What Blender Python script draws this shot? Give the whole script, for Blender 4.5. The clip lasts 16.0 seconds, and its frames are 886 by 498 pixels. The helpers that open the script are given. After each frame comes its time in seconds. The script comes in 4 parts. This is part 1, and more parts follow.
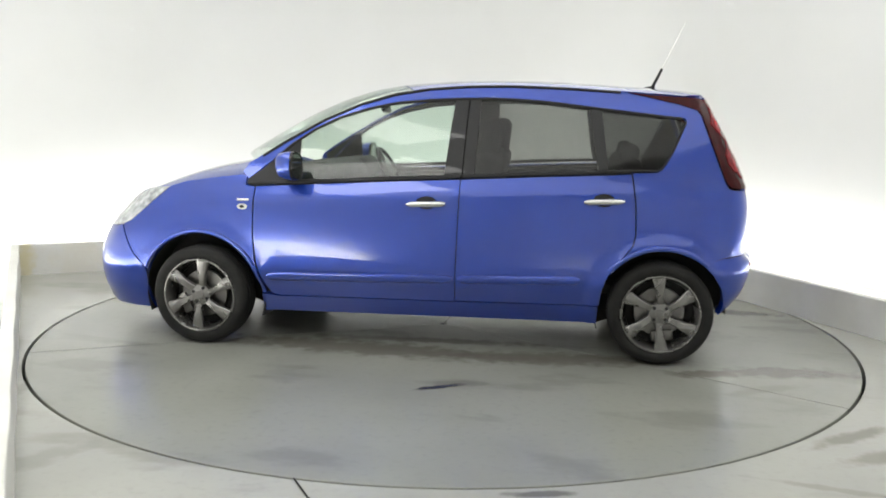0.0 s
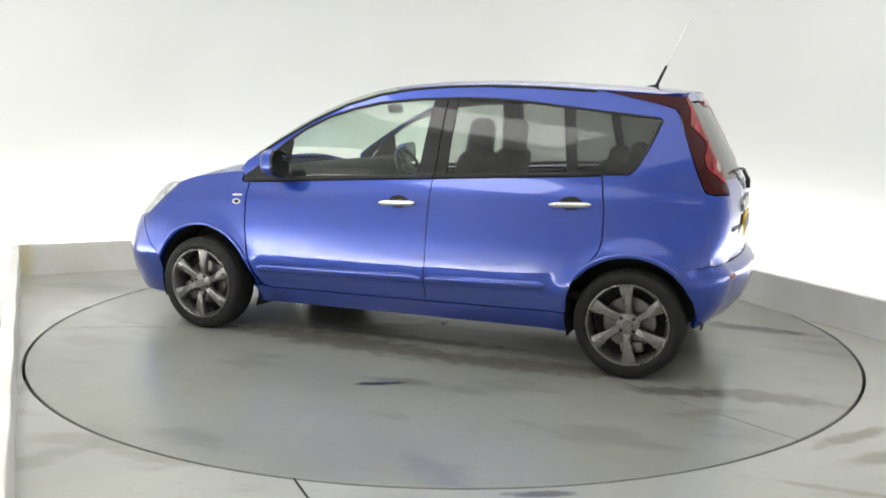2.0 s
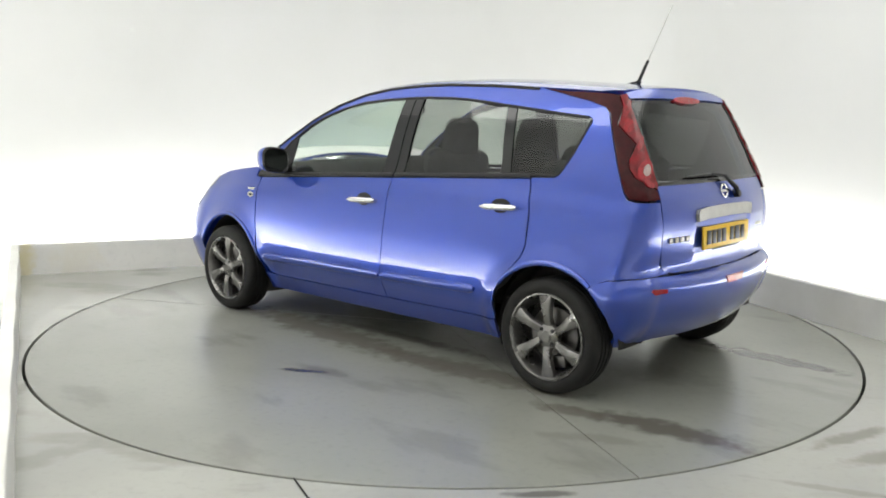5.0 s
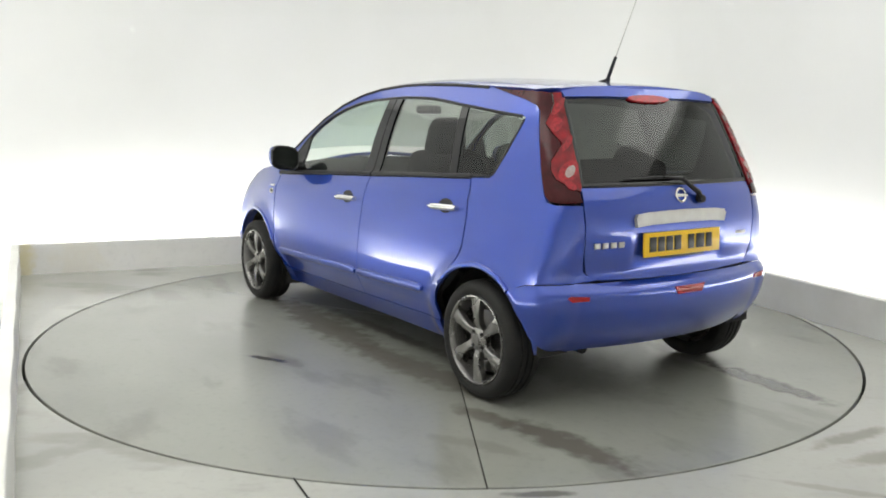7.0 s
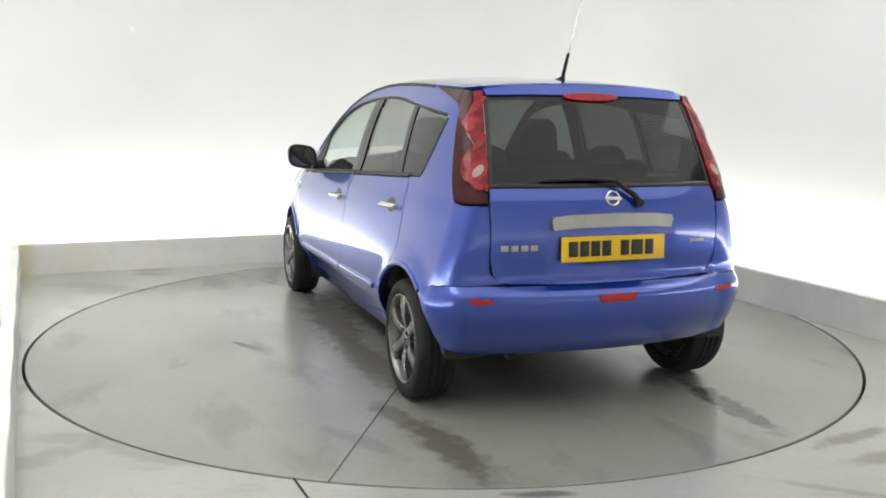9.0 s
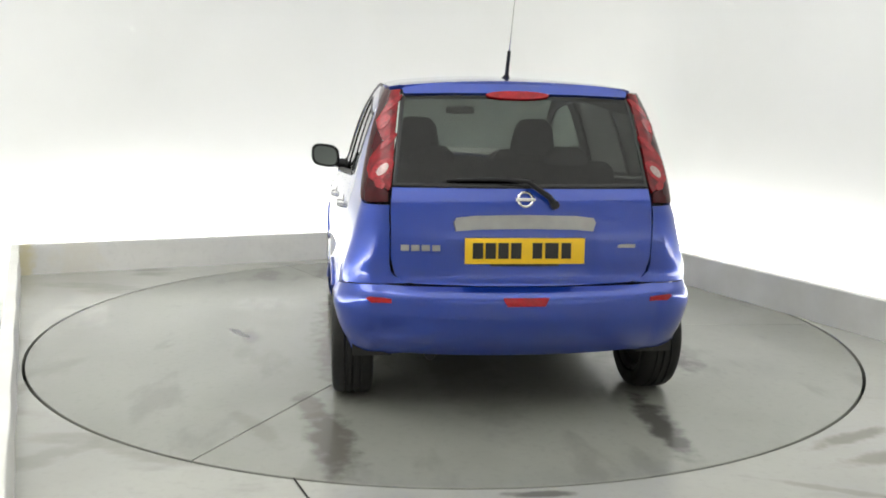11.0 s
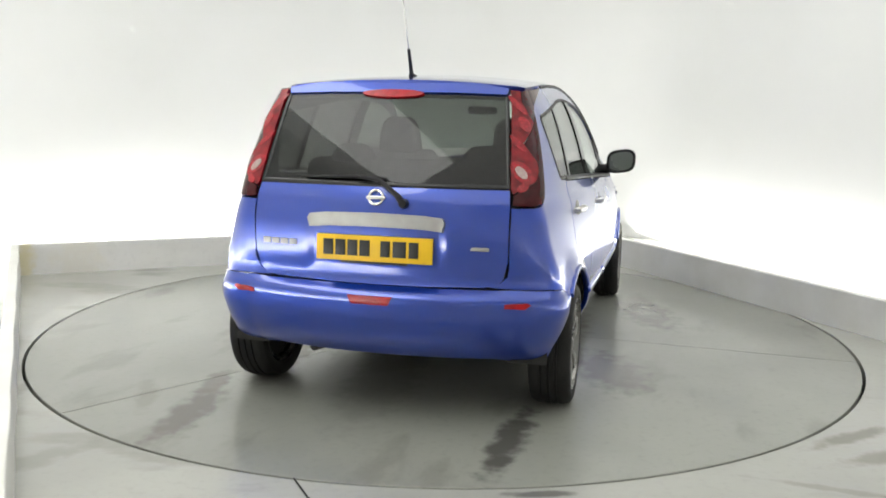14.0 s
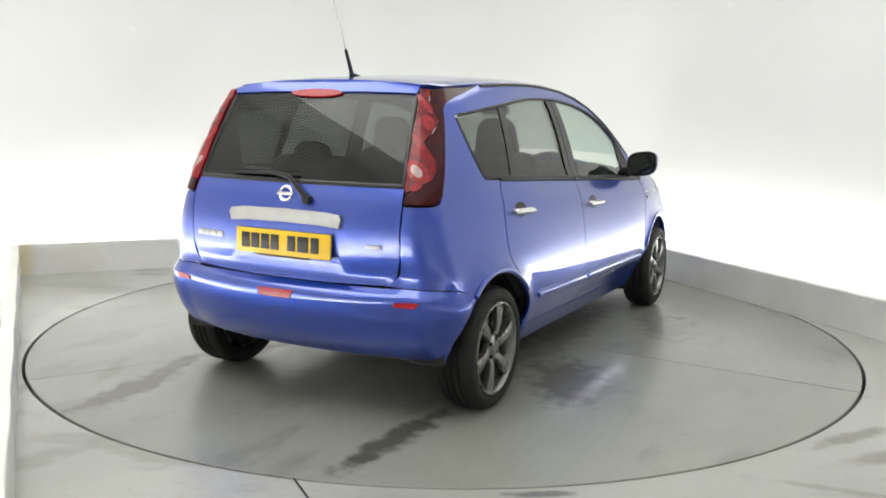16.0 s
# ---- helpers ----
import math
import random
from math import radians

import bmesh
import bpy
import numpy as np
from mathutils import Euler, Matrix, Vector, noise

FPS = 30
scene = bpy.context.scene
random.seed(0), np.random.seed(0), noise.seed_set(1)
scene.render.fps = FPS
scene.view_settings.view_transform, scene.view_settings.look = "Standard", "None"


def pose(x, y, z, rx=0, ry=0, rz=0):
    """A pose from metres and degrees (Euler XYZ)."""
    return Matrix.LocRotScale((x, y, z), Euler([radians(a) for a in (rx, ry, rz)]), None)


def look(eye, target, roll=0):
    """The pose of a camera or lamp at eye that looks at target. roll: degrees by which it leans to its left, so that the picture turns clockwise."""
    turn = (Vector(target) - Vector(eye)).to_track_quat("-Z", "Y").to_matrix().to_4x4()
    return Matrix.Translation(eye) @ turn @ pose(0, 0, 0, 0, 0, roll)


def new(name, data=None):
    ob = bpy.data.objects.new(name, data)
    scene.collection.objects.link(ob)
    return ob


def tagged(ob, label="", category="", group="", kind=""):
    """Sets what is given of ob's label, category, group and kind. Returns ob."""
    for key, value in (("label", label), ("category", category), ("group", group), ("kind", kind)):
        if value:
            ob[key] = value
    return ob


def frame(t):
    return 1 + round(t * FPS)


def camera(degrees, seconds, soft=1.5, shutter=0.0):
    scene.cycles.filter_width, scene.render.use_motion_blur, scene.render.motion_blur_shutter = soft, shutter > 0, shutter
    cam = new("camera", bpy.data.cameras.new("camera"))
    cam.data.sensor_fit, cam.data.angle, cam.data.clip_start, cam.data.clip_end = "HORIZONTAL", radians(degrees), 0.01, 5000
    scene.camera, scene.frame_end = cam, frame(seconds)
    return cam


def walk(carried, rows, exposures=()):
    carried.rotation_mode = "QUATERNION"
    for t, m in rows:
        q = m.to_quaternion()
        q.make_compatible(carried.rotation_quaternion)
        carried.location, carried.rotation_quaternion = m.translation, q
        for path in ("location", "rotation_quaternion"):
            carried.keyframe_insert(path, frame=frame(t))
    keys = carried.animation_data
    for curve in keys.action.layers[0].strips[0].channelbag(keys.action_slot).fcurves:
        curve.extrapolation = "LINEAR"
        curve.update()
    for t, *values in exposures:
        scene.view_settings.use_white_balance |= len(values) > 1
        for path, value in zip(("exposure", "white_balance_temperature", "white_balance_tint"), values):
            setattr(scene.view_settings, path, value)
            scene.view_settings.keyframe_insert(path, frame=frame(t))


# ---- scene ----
from mathutils.geometry import delaunay_2d_cdt

# ------------------------------------------------------------------ camera
cam = camera(55.46, 16.0, soft=1.8)
EYE = look((0, -5.318, 1.3306), (-0.0141, 0, 0.4894), 0.91)
walk(cam, [(0, EYE), (16, EYE)])

# ------------------------------------------------------------------ world and light
world = bpy.data.worlds.new("studio_dark")
scene.world = world
world.use_nodes = True
world.node_tree.nodes["Background"].inputs[0].default_value = (0.9, 0.95, 1.0, 1)
world.node_tree.nodes["Background"].inputs[1].default_value = 0.05
scene.view_settings.exposure = 0.0

ROOM = 23.5          # turn of the booth, degrees
RU = Vector((math.cos(radians(ROOM)), math.sin(radians(ROOM)), 0))
RV = Vector((-math.sin(radians(ROOM)), math.cos(radians(ROOM)), 0))


def booth(u, v, z=0.0):
    return RU * u + RV * v + Vector((0, 0, z))


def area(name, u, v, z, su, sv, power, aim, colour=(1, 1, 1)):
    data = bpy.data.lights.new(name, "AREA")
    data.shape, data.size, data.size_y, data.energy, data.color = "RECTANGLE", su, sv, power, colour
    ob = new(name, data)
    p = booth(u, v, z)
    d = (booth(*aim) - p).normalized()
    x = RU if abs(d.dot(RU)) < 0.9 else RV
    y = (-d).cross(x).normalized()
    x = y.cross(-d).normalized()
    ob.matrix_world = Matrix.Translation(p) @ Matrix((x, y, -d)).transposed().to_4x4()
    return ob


KV, KUR, KUL = 2.617, 2.378, -2.505       # kerb lines of the booth
BACK_V, BACK_R, BACK_L, BACK_F = 3.75, 3.75, -3.35, -6.3
CEIL = 3.3
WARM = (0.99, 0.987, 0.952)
# broad unseen fill added across the ceiling, standing in for general overhead light
area("ceiling_fill_light", 0.0, -0.9, CEIL - 0.12, 6.8, 8.2, 126, (0.0, -0.9, 0), WARM)
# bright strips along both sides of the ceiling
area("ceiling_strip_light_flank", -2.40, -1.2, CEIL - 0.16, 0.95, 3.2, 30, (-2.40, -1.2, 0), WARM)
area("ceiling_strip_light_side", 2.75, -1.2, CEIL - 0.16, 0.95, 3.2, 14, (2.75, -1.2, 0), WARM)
# fluorescent tubes in the trough behind the kerb wash the backdrop from below
area("trough_light_back", -0.15, BACK_V - 0.20, 0.10, 5.7, 0.10, 56, (-0.15, BACK_V, 0.30), WARM)
area("trough_light_side", BACK_R - 0.13, -1.55, 0.10, 0.10, 9.0, 88, (BACK_R, -1.55, 0.24), WARM)
area("trough_light_flank", BACK_L + 0.16, -0.5, 0.10, 0.10, 5.8, 86, (BACK_L, -0.5, 0.27), WARM)
area("trough_light_entrance", 0.0, BACK_F + 0.32, 0.10, 6.0, 0.10, 13, (0.0, BACK_F, 0.45), WARM)


# ------------------------------------------------------------------ materials
def material(name, base, rough=0.5, metal=0.0, coat=0.0, spec=0.5, second=None, scale=6.0, mix=0.5,
             bump=0.0, bump_scale=200.0, rough_var=0.0, emit=None, emit_power=0.0, coat_ior=1.5, coords="Object", stretch=(1, 1, 1)):
    m = bpy.data.materials.new(name)
    m.use_nodes = True
    nt = m.node_tree
    b = nt.nodes["Principled BSDF"]
    b.inputs["Base Color"].default_value = (*base, 1)
    b.inputs["Roughness"].default_value = rough
    b.inputs["Metallic"].default_value = metal
    b.inputs["Specular IOR Level"].default_value = spec
    if coat:
        b.inputs["Coat Weight"].default_value = coat
        b.inputs["Coat Roughness"].default_value = 0.02
        b.inputs["Coat IOR"].default_value = coat_ior
    if emit:
        b.inputs["Emission Color"].default_value = (*emit, 1)
        b.inputs["Emission Strength"].default_value = emit_power
    tc = nt.nodes.new("ShaderNodeTexCoord")
    mp = nt.nodes.new("ShaderNodeMapping")
    mp.inputs["Scale"].default_value = stretch
    nt.links.new(tc.outputs[coords], mp.inputs[0])
    if second or rough_var:
        n = nt.nodes.new("ShaderNodeTexNoise")
        n.inputs["Scale"].default_value, n.inputs["Detail"].default_value = scale, 6
        nt.links.new(mp.outputs[0], n.inputs["Vector"])
        r = nt.nodes.new("ShaderNodeMapRange")
        r.inputs[1].default_value, r.inputs[2].default_value = 0.35, 0.7
        nt.links.new(n.outputs["Fac"], r.inputs[0])
        if second:
            x = nt.nodes.new("ShaderNodeMix")
            x.data_type = "RGBA"
            x.inputs[6].default_value, x.inputs[7].default_value = (*base, 1), (*second, 1)
            k = nt.nodes.new("ShaderNodeMath")
            k.operation = "MULTIPLY"
            k.inputs[1].default_value = mix
            nt.links.new(r.outputs[0], k.inputs[0])
            nt.links.new(k.outputs[0], x.inputs[0])
            nt.links.new(x.outputs[2], b.inputs["Base Color"])
        if rough_var:
            k = nt.nodes.new("ShaderNodeMath")
            k.operation = "MULTIPLY_ADD"
            k.inputs[1].default_value, k.inputs[2].default_value = rough_var, rough - rough_var / 2
            nt.links.new(r.outputs[0], k.inputs[0])
            nt.links.new(k.outputs[0], b.inputs["Roughness"])
    if bump:
        n = nt.nodes.new("ShaderNodeTexNoise")
        n.inputs["Scale"].default_value, n.inputs["Detail"].default_value = bump_scale, 3
        nt.links.new(mp.outputs[0], n.inputs["Vector"])
        bp = nt.nodes.new("ShaderNodeBump")
        bp.inputs["Strength"].default_value, bp.inputs["Distance"].default_value = bump, 0.01
        nt.links.new(n.outputs["Fac"], bp.inputs["Height"])
        nt.links.new(bp.outputs[0], b.inputs["Normal"])
    return m


def glass(name, tint, rough=0.0, gloss=0.04):
    """Thin tinted pane: clear transmission in the tint's colour with a mirror coat by Fresnel, both faces counted on the outer one."""
    m = bpy.data.materials.new(name)
    m.use_nodes = True
    nt = m.node_tree
    nt.nodes.remove(nt.nodes["Principled BSDF"])
    out = nt.nodes["Material Output"]
    tr = nt.nodes.new("ShaderNodeBsdfTransparent")
    tr.inputs[0].default_value = (*tint, 1)
    gl = nt.nodes.new("ShaderNodeBsdfGlossy")
    gl.inputs["Roughness"].default_value = rough
    lw = nt.nodes.new("ShaderNodeLayerWeight")
    lw.inputs[0].default_value = 0.5
    pw = nt.nodes.new("ShaderNodeMath")
    pw.operation = "POWER"
    pw.inputs[1].default_value = 4.0
    nt.links.new(lw.outputs["Facing"], pw.inputs[0])
    fr = nt.nodes.new("ShaderNodeMath")
    fr.operation = "MULTIPLY_ADD"
    fr.inputs[1].default_value, fr.inputs[2].default_value = 0.90, gloss
    nt.links.new(pw.outputs[0], fr.inputs[0])
    mx = nt.nodes.new("ShaderNodeMixShader")
    nt.links.new(fr.outputs[0], mx.inputs[0])
    nt.links.new(tr.outputs[0], mx.inputs[1])
    nt.links.new(gl.outputs[0], mx.inputs[2])
    nt.links.new(mx.outputs[0], out.inputs[0])
    return m


PAINT = material("blue_metallic_paint", (0.004, 0.039, 0.345), 0.30, 0.60, 1.0, second=(0.006, 0.053, 0.42), scale=900, mix=0.6, coat_ior=1.72)
BLACK = material("black_plastic", (0.009, 0.009, 0.010), 0.45, spec=0.3, rough_var=0.15, scale=30, bump=0.05)
GLOSS = material("gloss_black_trim", (0.008, 0.008, 0.009), 0.06, rough_var=0.04, scale=12)
MIRROR = material("dim_mirror_glass", (0.16, 0.175, 0.168), 0.04, 1.0, rough_var=0.03, scale=20)
LINER = material("dark_underbody", (0.010, 0.010, 0.010), 0.85, second=(0.03, 0.027, 0.022), scale=9, mix=0.6)
SEAT = material("charcoal_seat_cloth", (0.016, 0.016, 0.018), 0.9, second=(0.03, 0.03, 0.033), scale=120, mix=0.7, bump=0.15, bump_scale=500)
TRIM = material("grey_interior_plastic", (0.022, 0.022, 0.023), 0.65, spec=0.3, second=(0.017, 0.017, 0.018), scale=40)
HEADLINER = material("grey_headliner_cloth", (0.16, 0.16, 0.155), 0.9, second=(0.13, 0.13, 0.125), scale=60)
TYRE = material("black_tyre_rubber", (0.010, 0.010, 0.010), 0.68, spec=0.25, second=(0.026, 0.025, 0.023), scale=14, mix=0.7, rough_var=0.2, bump=0.08, bump_scale=90)
ALLOY = material("graphite_alloy", (0.225, 0.22, 0.212), 0.30, 0.8, second=(0.17, 0.166, 0.162), scale=8, mix=0.5, rough_var=0.12)
DARKALLOY = material("dark_wheel_inside", (0.03, 0.03, 0.032), 0.5, 0.6)
STEEL = material("worn_brake_steel", (0.20, 0.195, 0.19), 0.35, 1.0, second=(0.13, 0.12, 0.11), scale=25)
SATIN = material("satin_grey_metal", (0.38, 0.376, 0.366), 0.38, 0.85, second=(0.31, 0.306, 0.30), scale=18, rough_var=0.1)
CHROME = material("brushed_chrome", (0.66, 0.66, 0.65), 0.22, 1.0, rough_var=0.06, scale=20)
LAMPRED = material("red_lamp_plastic", (0.40, 0.006, 0.012), 0.18, 0.0, 0.35, spec=0.3, second=(0.22, 0.003, 0.006), scale=40, mix=0.8, bump=0.25, bump_scale=60)
LAMPLENS = material("deep_red_lamp_plastic", (0.24, 0.004, 0.009), 0.14, 0.0, 0.25, spec=0.25, second=(0.07, 0.003, 0.005), scale=16, mix=0.95, bump=0.3, bump_scale=34)
LAMPCELL = material("lamp_reflector_red", (0.36, 0.006, 0.014), 0.25, 0.0, 0.5, spec=0.3, second=(0.16, 0.003, 0.006), scale=70, mix=0.9, bump=0.3, bump_scale=80)
LAMPDARK = material("dark_red_lamp_plastic", (0.050, 0.003, 0.005), 0.22, 0.0, 0.1, spec=0.2, second=(0.028, 0.003, 0.004), scale=26, mix=0.8)
LAMPCLEAR = material("clear_lamp_plastic", (0.33, 0.19, 0.18), 0.12, 0.2, 0.5, second=(0.5, 0.42, 0.4), scale=60)
HEADLAMP = material("clear_headlamp", (0.62, 0.64, 0.66), 0.08, 0.4, 0.8, second=(0.20, 0.21, 0.23), scale=24, mix=0.9, bump=0.3, bump_scale=30)
YELLOW = material("yellow_plate", (0.80, 0.50, 0.012), 0.35, second=(0.74, 0.45, 0.012), scale=25)
PLATEINK = material("black_plate_ink", (0.01, 0.01, 0.01), 0.4)
GLASSREAR = glass("rear_privacy_glass", (0.345, 0.36, 0.345), 0.0, 0.045)
GLASSDARK = glass("quarter_privacy_glass", (0.50, 0.51, 0.50), 0.0, 0.05)
GLASSSIDE = glass("door_privacy_glass", (0.69, 0.70, 0.69), 0.0, 0.06)
GLASSCLEAR = glass("green_tinted_glass", (0.88, 0.93, 0.895), 0.0, 0.06)


def inner_face(name, tint):
    """The pane's inner face: tinted, with no second mirror image."""
    m = bpy.data.materials.new(name)
    m.use_nodes = True
    nt = m.node_tree
    nt.nodes.remove(nt.nodes["Principled BSDF"])
    tr = nt.nodes.new("ShaderNodeBsdfTransparent")
    tr.inputs[0].default_value = (*tint, 1)
    nt.links.new(tr.outputs[0], nt.nodes["Material Output"].inputs[0])
    return m


PANES = {GLASSREAR.name: inner_face("rear_privacy_glass_inside", (0.345, 0.36, 0.345)), GLASSDARK.name: inner_face("quarter_privacy_glass_inside", (0.50, 0.51, 0.50)),
         GLASSSIDE.name: inner_face("door_privacy_glass_inside", (0.69, 0.70, 0.69)), GLASSCLEAR.name: inner_face("green_tinted_glass_inside", (0.88, 0.93, 0.895))}
WHITEWALL = material("white_backdrop_paint", (0.78, 0.785, 0.775), 0.75, second=(0.74, 0.745, 0.73), scale=1.3, bump=0.04, bump_scale=60)
KERBPAINT = material("scuffed_white_kerb_paint", (0.78, 0.775, 0.74), 0.55, second=(0.66, 0.65, 0.60), scale=3.5, mix=0.7, bump=0.06, bump_scale=40)
DARKGAP = material("dark_gap", (0.012, 0.012, 0.012), 0.9)


def floor_material(name, base, wet, seed, stains=(), gloss=(0.26, 0.16), films_shine=True):
    """Painted grey floor, scuffed and partly damp: stains and darker bands set colour and, where wet, gloss."""
    films = []
    m = bpy.data.materials.new(name)
    m.use_nodes = True
    nt = m.node_tree
    b = nt.nodes["Principled BSDF"]
    b.inputs["Specular IOR Level"].default_value = 0.8
    tc = nt.nodes.new("ShaderNodeTexCoord")

    def noise_node(scale, detail, stretch, shift):
        mp = nt.nodes.new("ShaderNodeMapping")
        mp.inputs["Scale"].default_value, mp.inputs["Location"].default_value = stretch, (shift, seed, 0)
        nt.links.new(tc.outputs["Object"], mp.inputs[0])
        n = nt.nodes.new("ShaderNodeTexNoise")
        n.inputs["Scale"].default_value, n.inputs["Detail"].default_value = scale, detail
        nt.links.new(mp.outputs[0], n.inputs["Vector"])
        return n.outputs["Fac"]

    def ramp(src, lo, hi, a, bb):
        r = nt.nodes.new("ShaderNodeMapRange")
        r.interpolation_type = "SMOOTHSTEP"
        for i, v in enumerate((lo, hi, a, bb)):
            r.inputs[i + 1].default_value = v
        nt.links.new(src, r.inputs[0])
        return r.outputs[0]

    def mixc(fac, a, col):
        x = nt.nodes.new("ShaderNodeMix")
        x.data_type = "RGBA"
        nt.links.new(fac, x.inputs[0])
        if isinstance(a, tuple):
            x.inputs[6].default_value = (*a, 1)
        else:
            nt.links.new(a, x.inputs[6])
        x.inputs[7].default_value = (*col, 1)
        return x.outputs[2]

    cloudy = ramp(noise_node(0.9, 5, (1, 1, 1), 3.1), 0.40, 0.66, 0, 0.55)
    col = mixc(cloudy, base, tuple(c * 0.80 for c in base))
    fine = ramp(noise_node(26, 6, (1, 1, 1), 0.7), 0.5, 0.75, 0, 0.25)
    col = mixc(fine, col, tuple(c * 0.72 for c in base))
    damp = ramp(noise_node(1.5, 7, (0.8, 1.7, 1), 8.3), 0.56, 0.66, 0, wet)
    col = mixc(damp, col, (0.13, 0.12, 0.105))
    for x, y, turn, lx, ly, dark, tone in stains:        # single stains and darker bands with ragged outlines
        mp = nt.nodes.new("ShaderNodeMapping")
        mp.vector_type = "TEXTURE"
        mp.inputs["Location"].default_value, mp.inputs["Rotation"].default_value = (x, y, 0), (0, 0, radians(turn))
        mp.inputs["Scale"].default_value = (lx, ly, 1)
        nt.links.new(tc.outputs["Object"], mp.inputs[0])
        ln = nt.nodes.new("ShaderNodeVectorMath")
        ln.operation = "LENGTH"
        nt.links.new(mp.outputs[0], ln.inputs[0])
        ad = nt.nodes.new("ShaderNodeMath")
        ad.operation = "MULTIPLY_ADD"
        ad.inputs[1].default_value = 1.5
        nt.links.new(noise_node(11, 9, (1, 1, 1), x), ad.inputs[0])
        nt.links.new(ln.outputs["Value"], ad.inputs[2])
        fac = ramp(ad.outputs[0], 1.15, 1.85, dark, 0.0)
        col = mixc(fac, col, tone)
        films.append(fac)
    nt.links.new(col, b.inputs["Base Color"])
    rough = ramp(noise_node(1.5, 7, (0.8, 1.7, 1), 8.3), 0.50, 0.66, *gloss)
    for fac in films if films_shine else ():
        lo = nt.nodes.new("ShaderNodeMix")
        nt.links.new(fac, lo.inputs[0])
        nt.links.new(rough, lo.inputs[2])
        lo.inputs[3].default_value = 0.17
        rough = lo.outputs[0]
    nt.links.new(rough, b.inputs["Roughness"])
    bp = nt.nodes.new("ShaderNodeBump")
    bp.inputs["Strength"].default_value, bp.inputs["Distance"].default_value = 0.04, 0.01
    nt.links.new(noise_node(45, 4, (1, 1, 1), 5.0), bp.inputs["Height"])
    nt.links.new(bp.outputs[0], b.inputs["Normal"])
    return m


KERBPAINT_BACK = floor_material("yellowed_white_kerb_paint", (0.76, 0.755, 0.72), 0.06, 4.0, ((-3.36, 1.30, 24, 0.10, 0.2, 0.75, (0.62, 0.55, 0.30)), (-3.0, 1.46, 24, 0.25, 0.2, 0.35, (0.66, 0.62, 0.50))), (0.6, 0.5), False)
FLOORPAINT = floor_material("scuffed_grey_floor_paint", (0.41, 0.412, 0.375), 0.3, 2.0, (
    (1.74, -1.88, 28, 0.30, 0.055, 0.7, (0.17, 0.155, 0.13)), (1.86, -2.06, 20, 0.36, 0.07, 0.6, (0.17, 0.155, 0.13)), (1.45, -2.40, -20, 0.30, 0.03, 0.5, (0.2, 0.19, 0.17)),
    (0.36, -2.475, 6, 0.15, 0.030, 0.75, (0.09, 0.085, 0.075)), (-1.58, -2.28, 50, 0.32, 0.09, 0.4, (0.2, 0.2, 0.18)), (-2.02, -1.35, 78, 0.5, 0.06, 0.4, (0.24, 0.235, 0.21))), films_shine=False)
TABLEPAINT = floor_material("damp_grey_turntable_paint", (0.285, 0.290, 0.256), 0.3, 9.0, (
    (-0.18, 1.275, 33, 0.14, 0.032, 0.95, (0.045, 0.045, 0.043)), (-0.09, 1.31, 50, 0.06, 0.018, 0.8, (0.05, 0.05, 0.048)),
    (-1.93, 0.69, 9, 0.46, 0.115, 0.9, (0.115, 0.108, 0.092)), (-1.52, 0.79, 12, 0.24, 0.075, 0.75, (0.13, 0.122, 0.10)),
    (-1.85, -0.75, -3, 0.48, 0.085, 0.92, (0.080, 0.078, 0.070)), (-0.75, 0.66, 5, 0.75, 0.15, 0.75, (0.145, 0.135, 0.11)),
    # long brownish bands that darken the deck beneath the car
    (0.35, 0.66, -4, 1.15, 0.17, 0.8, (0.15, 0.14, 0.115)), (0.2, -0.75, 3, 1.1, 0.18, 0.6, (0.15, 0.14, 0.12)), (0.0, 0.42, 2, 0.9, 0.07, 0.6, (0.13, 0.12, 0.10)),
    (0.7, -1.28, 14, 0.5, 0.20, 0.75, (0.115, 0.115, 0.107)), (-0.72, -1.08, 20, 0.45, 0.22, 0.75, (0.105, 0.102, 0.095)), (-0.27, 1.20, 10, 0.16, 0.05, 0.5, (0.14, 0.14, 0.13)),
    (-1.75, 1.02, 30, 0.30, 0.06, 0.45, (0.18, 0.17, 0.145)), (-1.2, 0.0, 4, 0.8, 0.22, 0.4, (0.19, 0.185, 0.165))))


# ------------------------------------------------------------------ mesh helpers
def part(name, verts, faces, mat, parent=None, label="", smooth=True, smooth_faces=None):
    me = bpy.data.meshes.new(name)
    me.from_pydata([tuple(v) for v in verts], [], faces)
    me.materials.append(mat)
    if smooth:
        me.polygons.foreach_set("use_smooth", smooth_faces if smooth_faces else [True] * len(me.polygons))
    me.update()
    ob = new(name, me)
    ob.parent = parent
    if label:
        ob["label"] = label
    return ob


def from_bm(name, bm, mat, parent=None, label="", smooth=True):
    bmesh.ops.recalc_face_normals(bm, faces=bm.faces)
    me = bpy.data.meshes.new(name)
    bm.to_mesh(me)
    bm.free()
    me.materials.append(mat)
    if smooth:
        me.polygons.foreach_set("use_smooth", [True] * len(me.polygons))
        me.set_sharp_from_angle(angle=radians(38))
    ob = new(name, me)
    ob.parent = parent
    if label:
        ob["label"] = label
    return ob


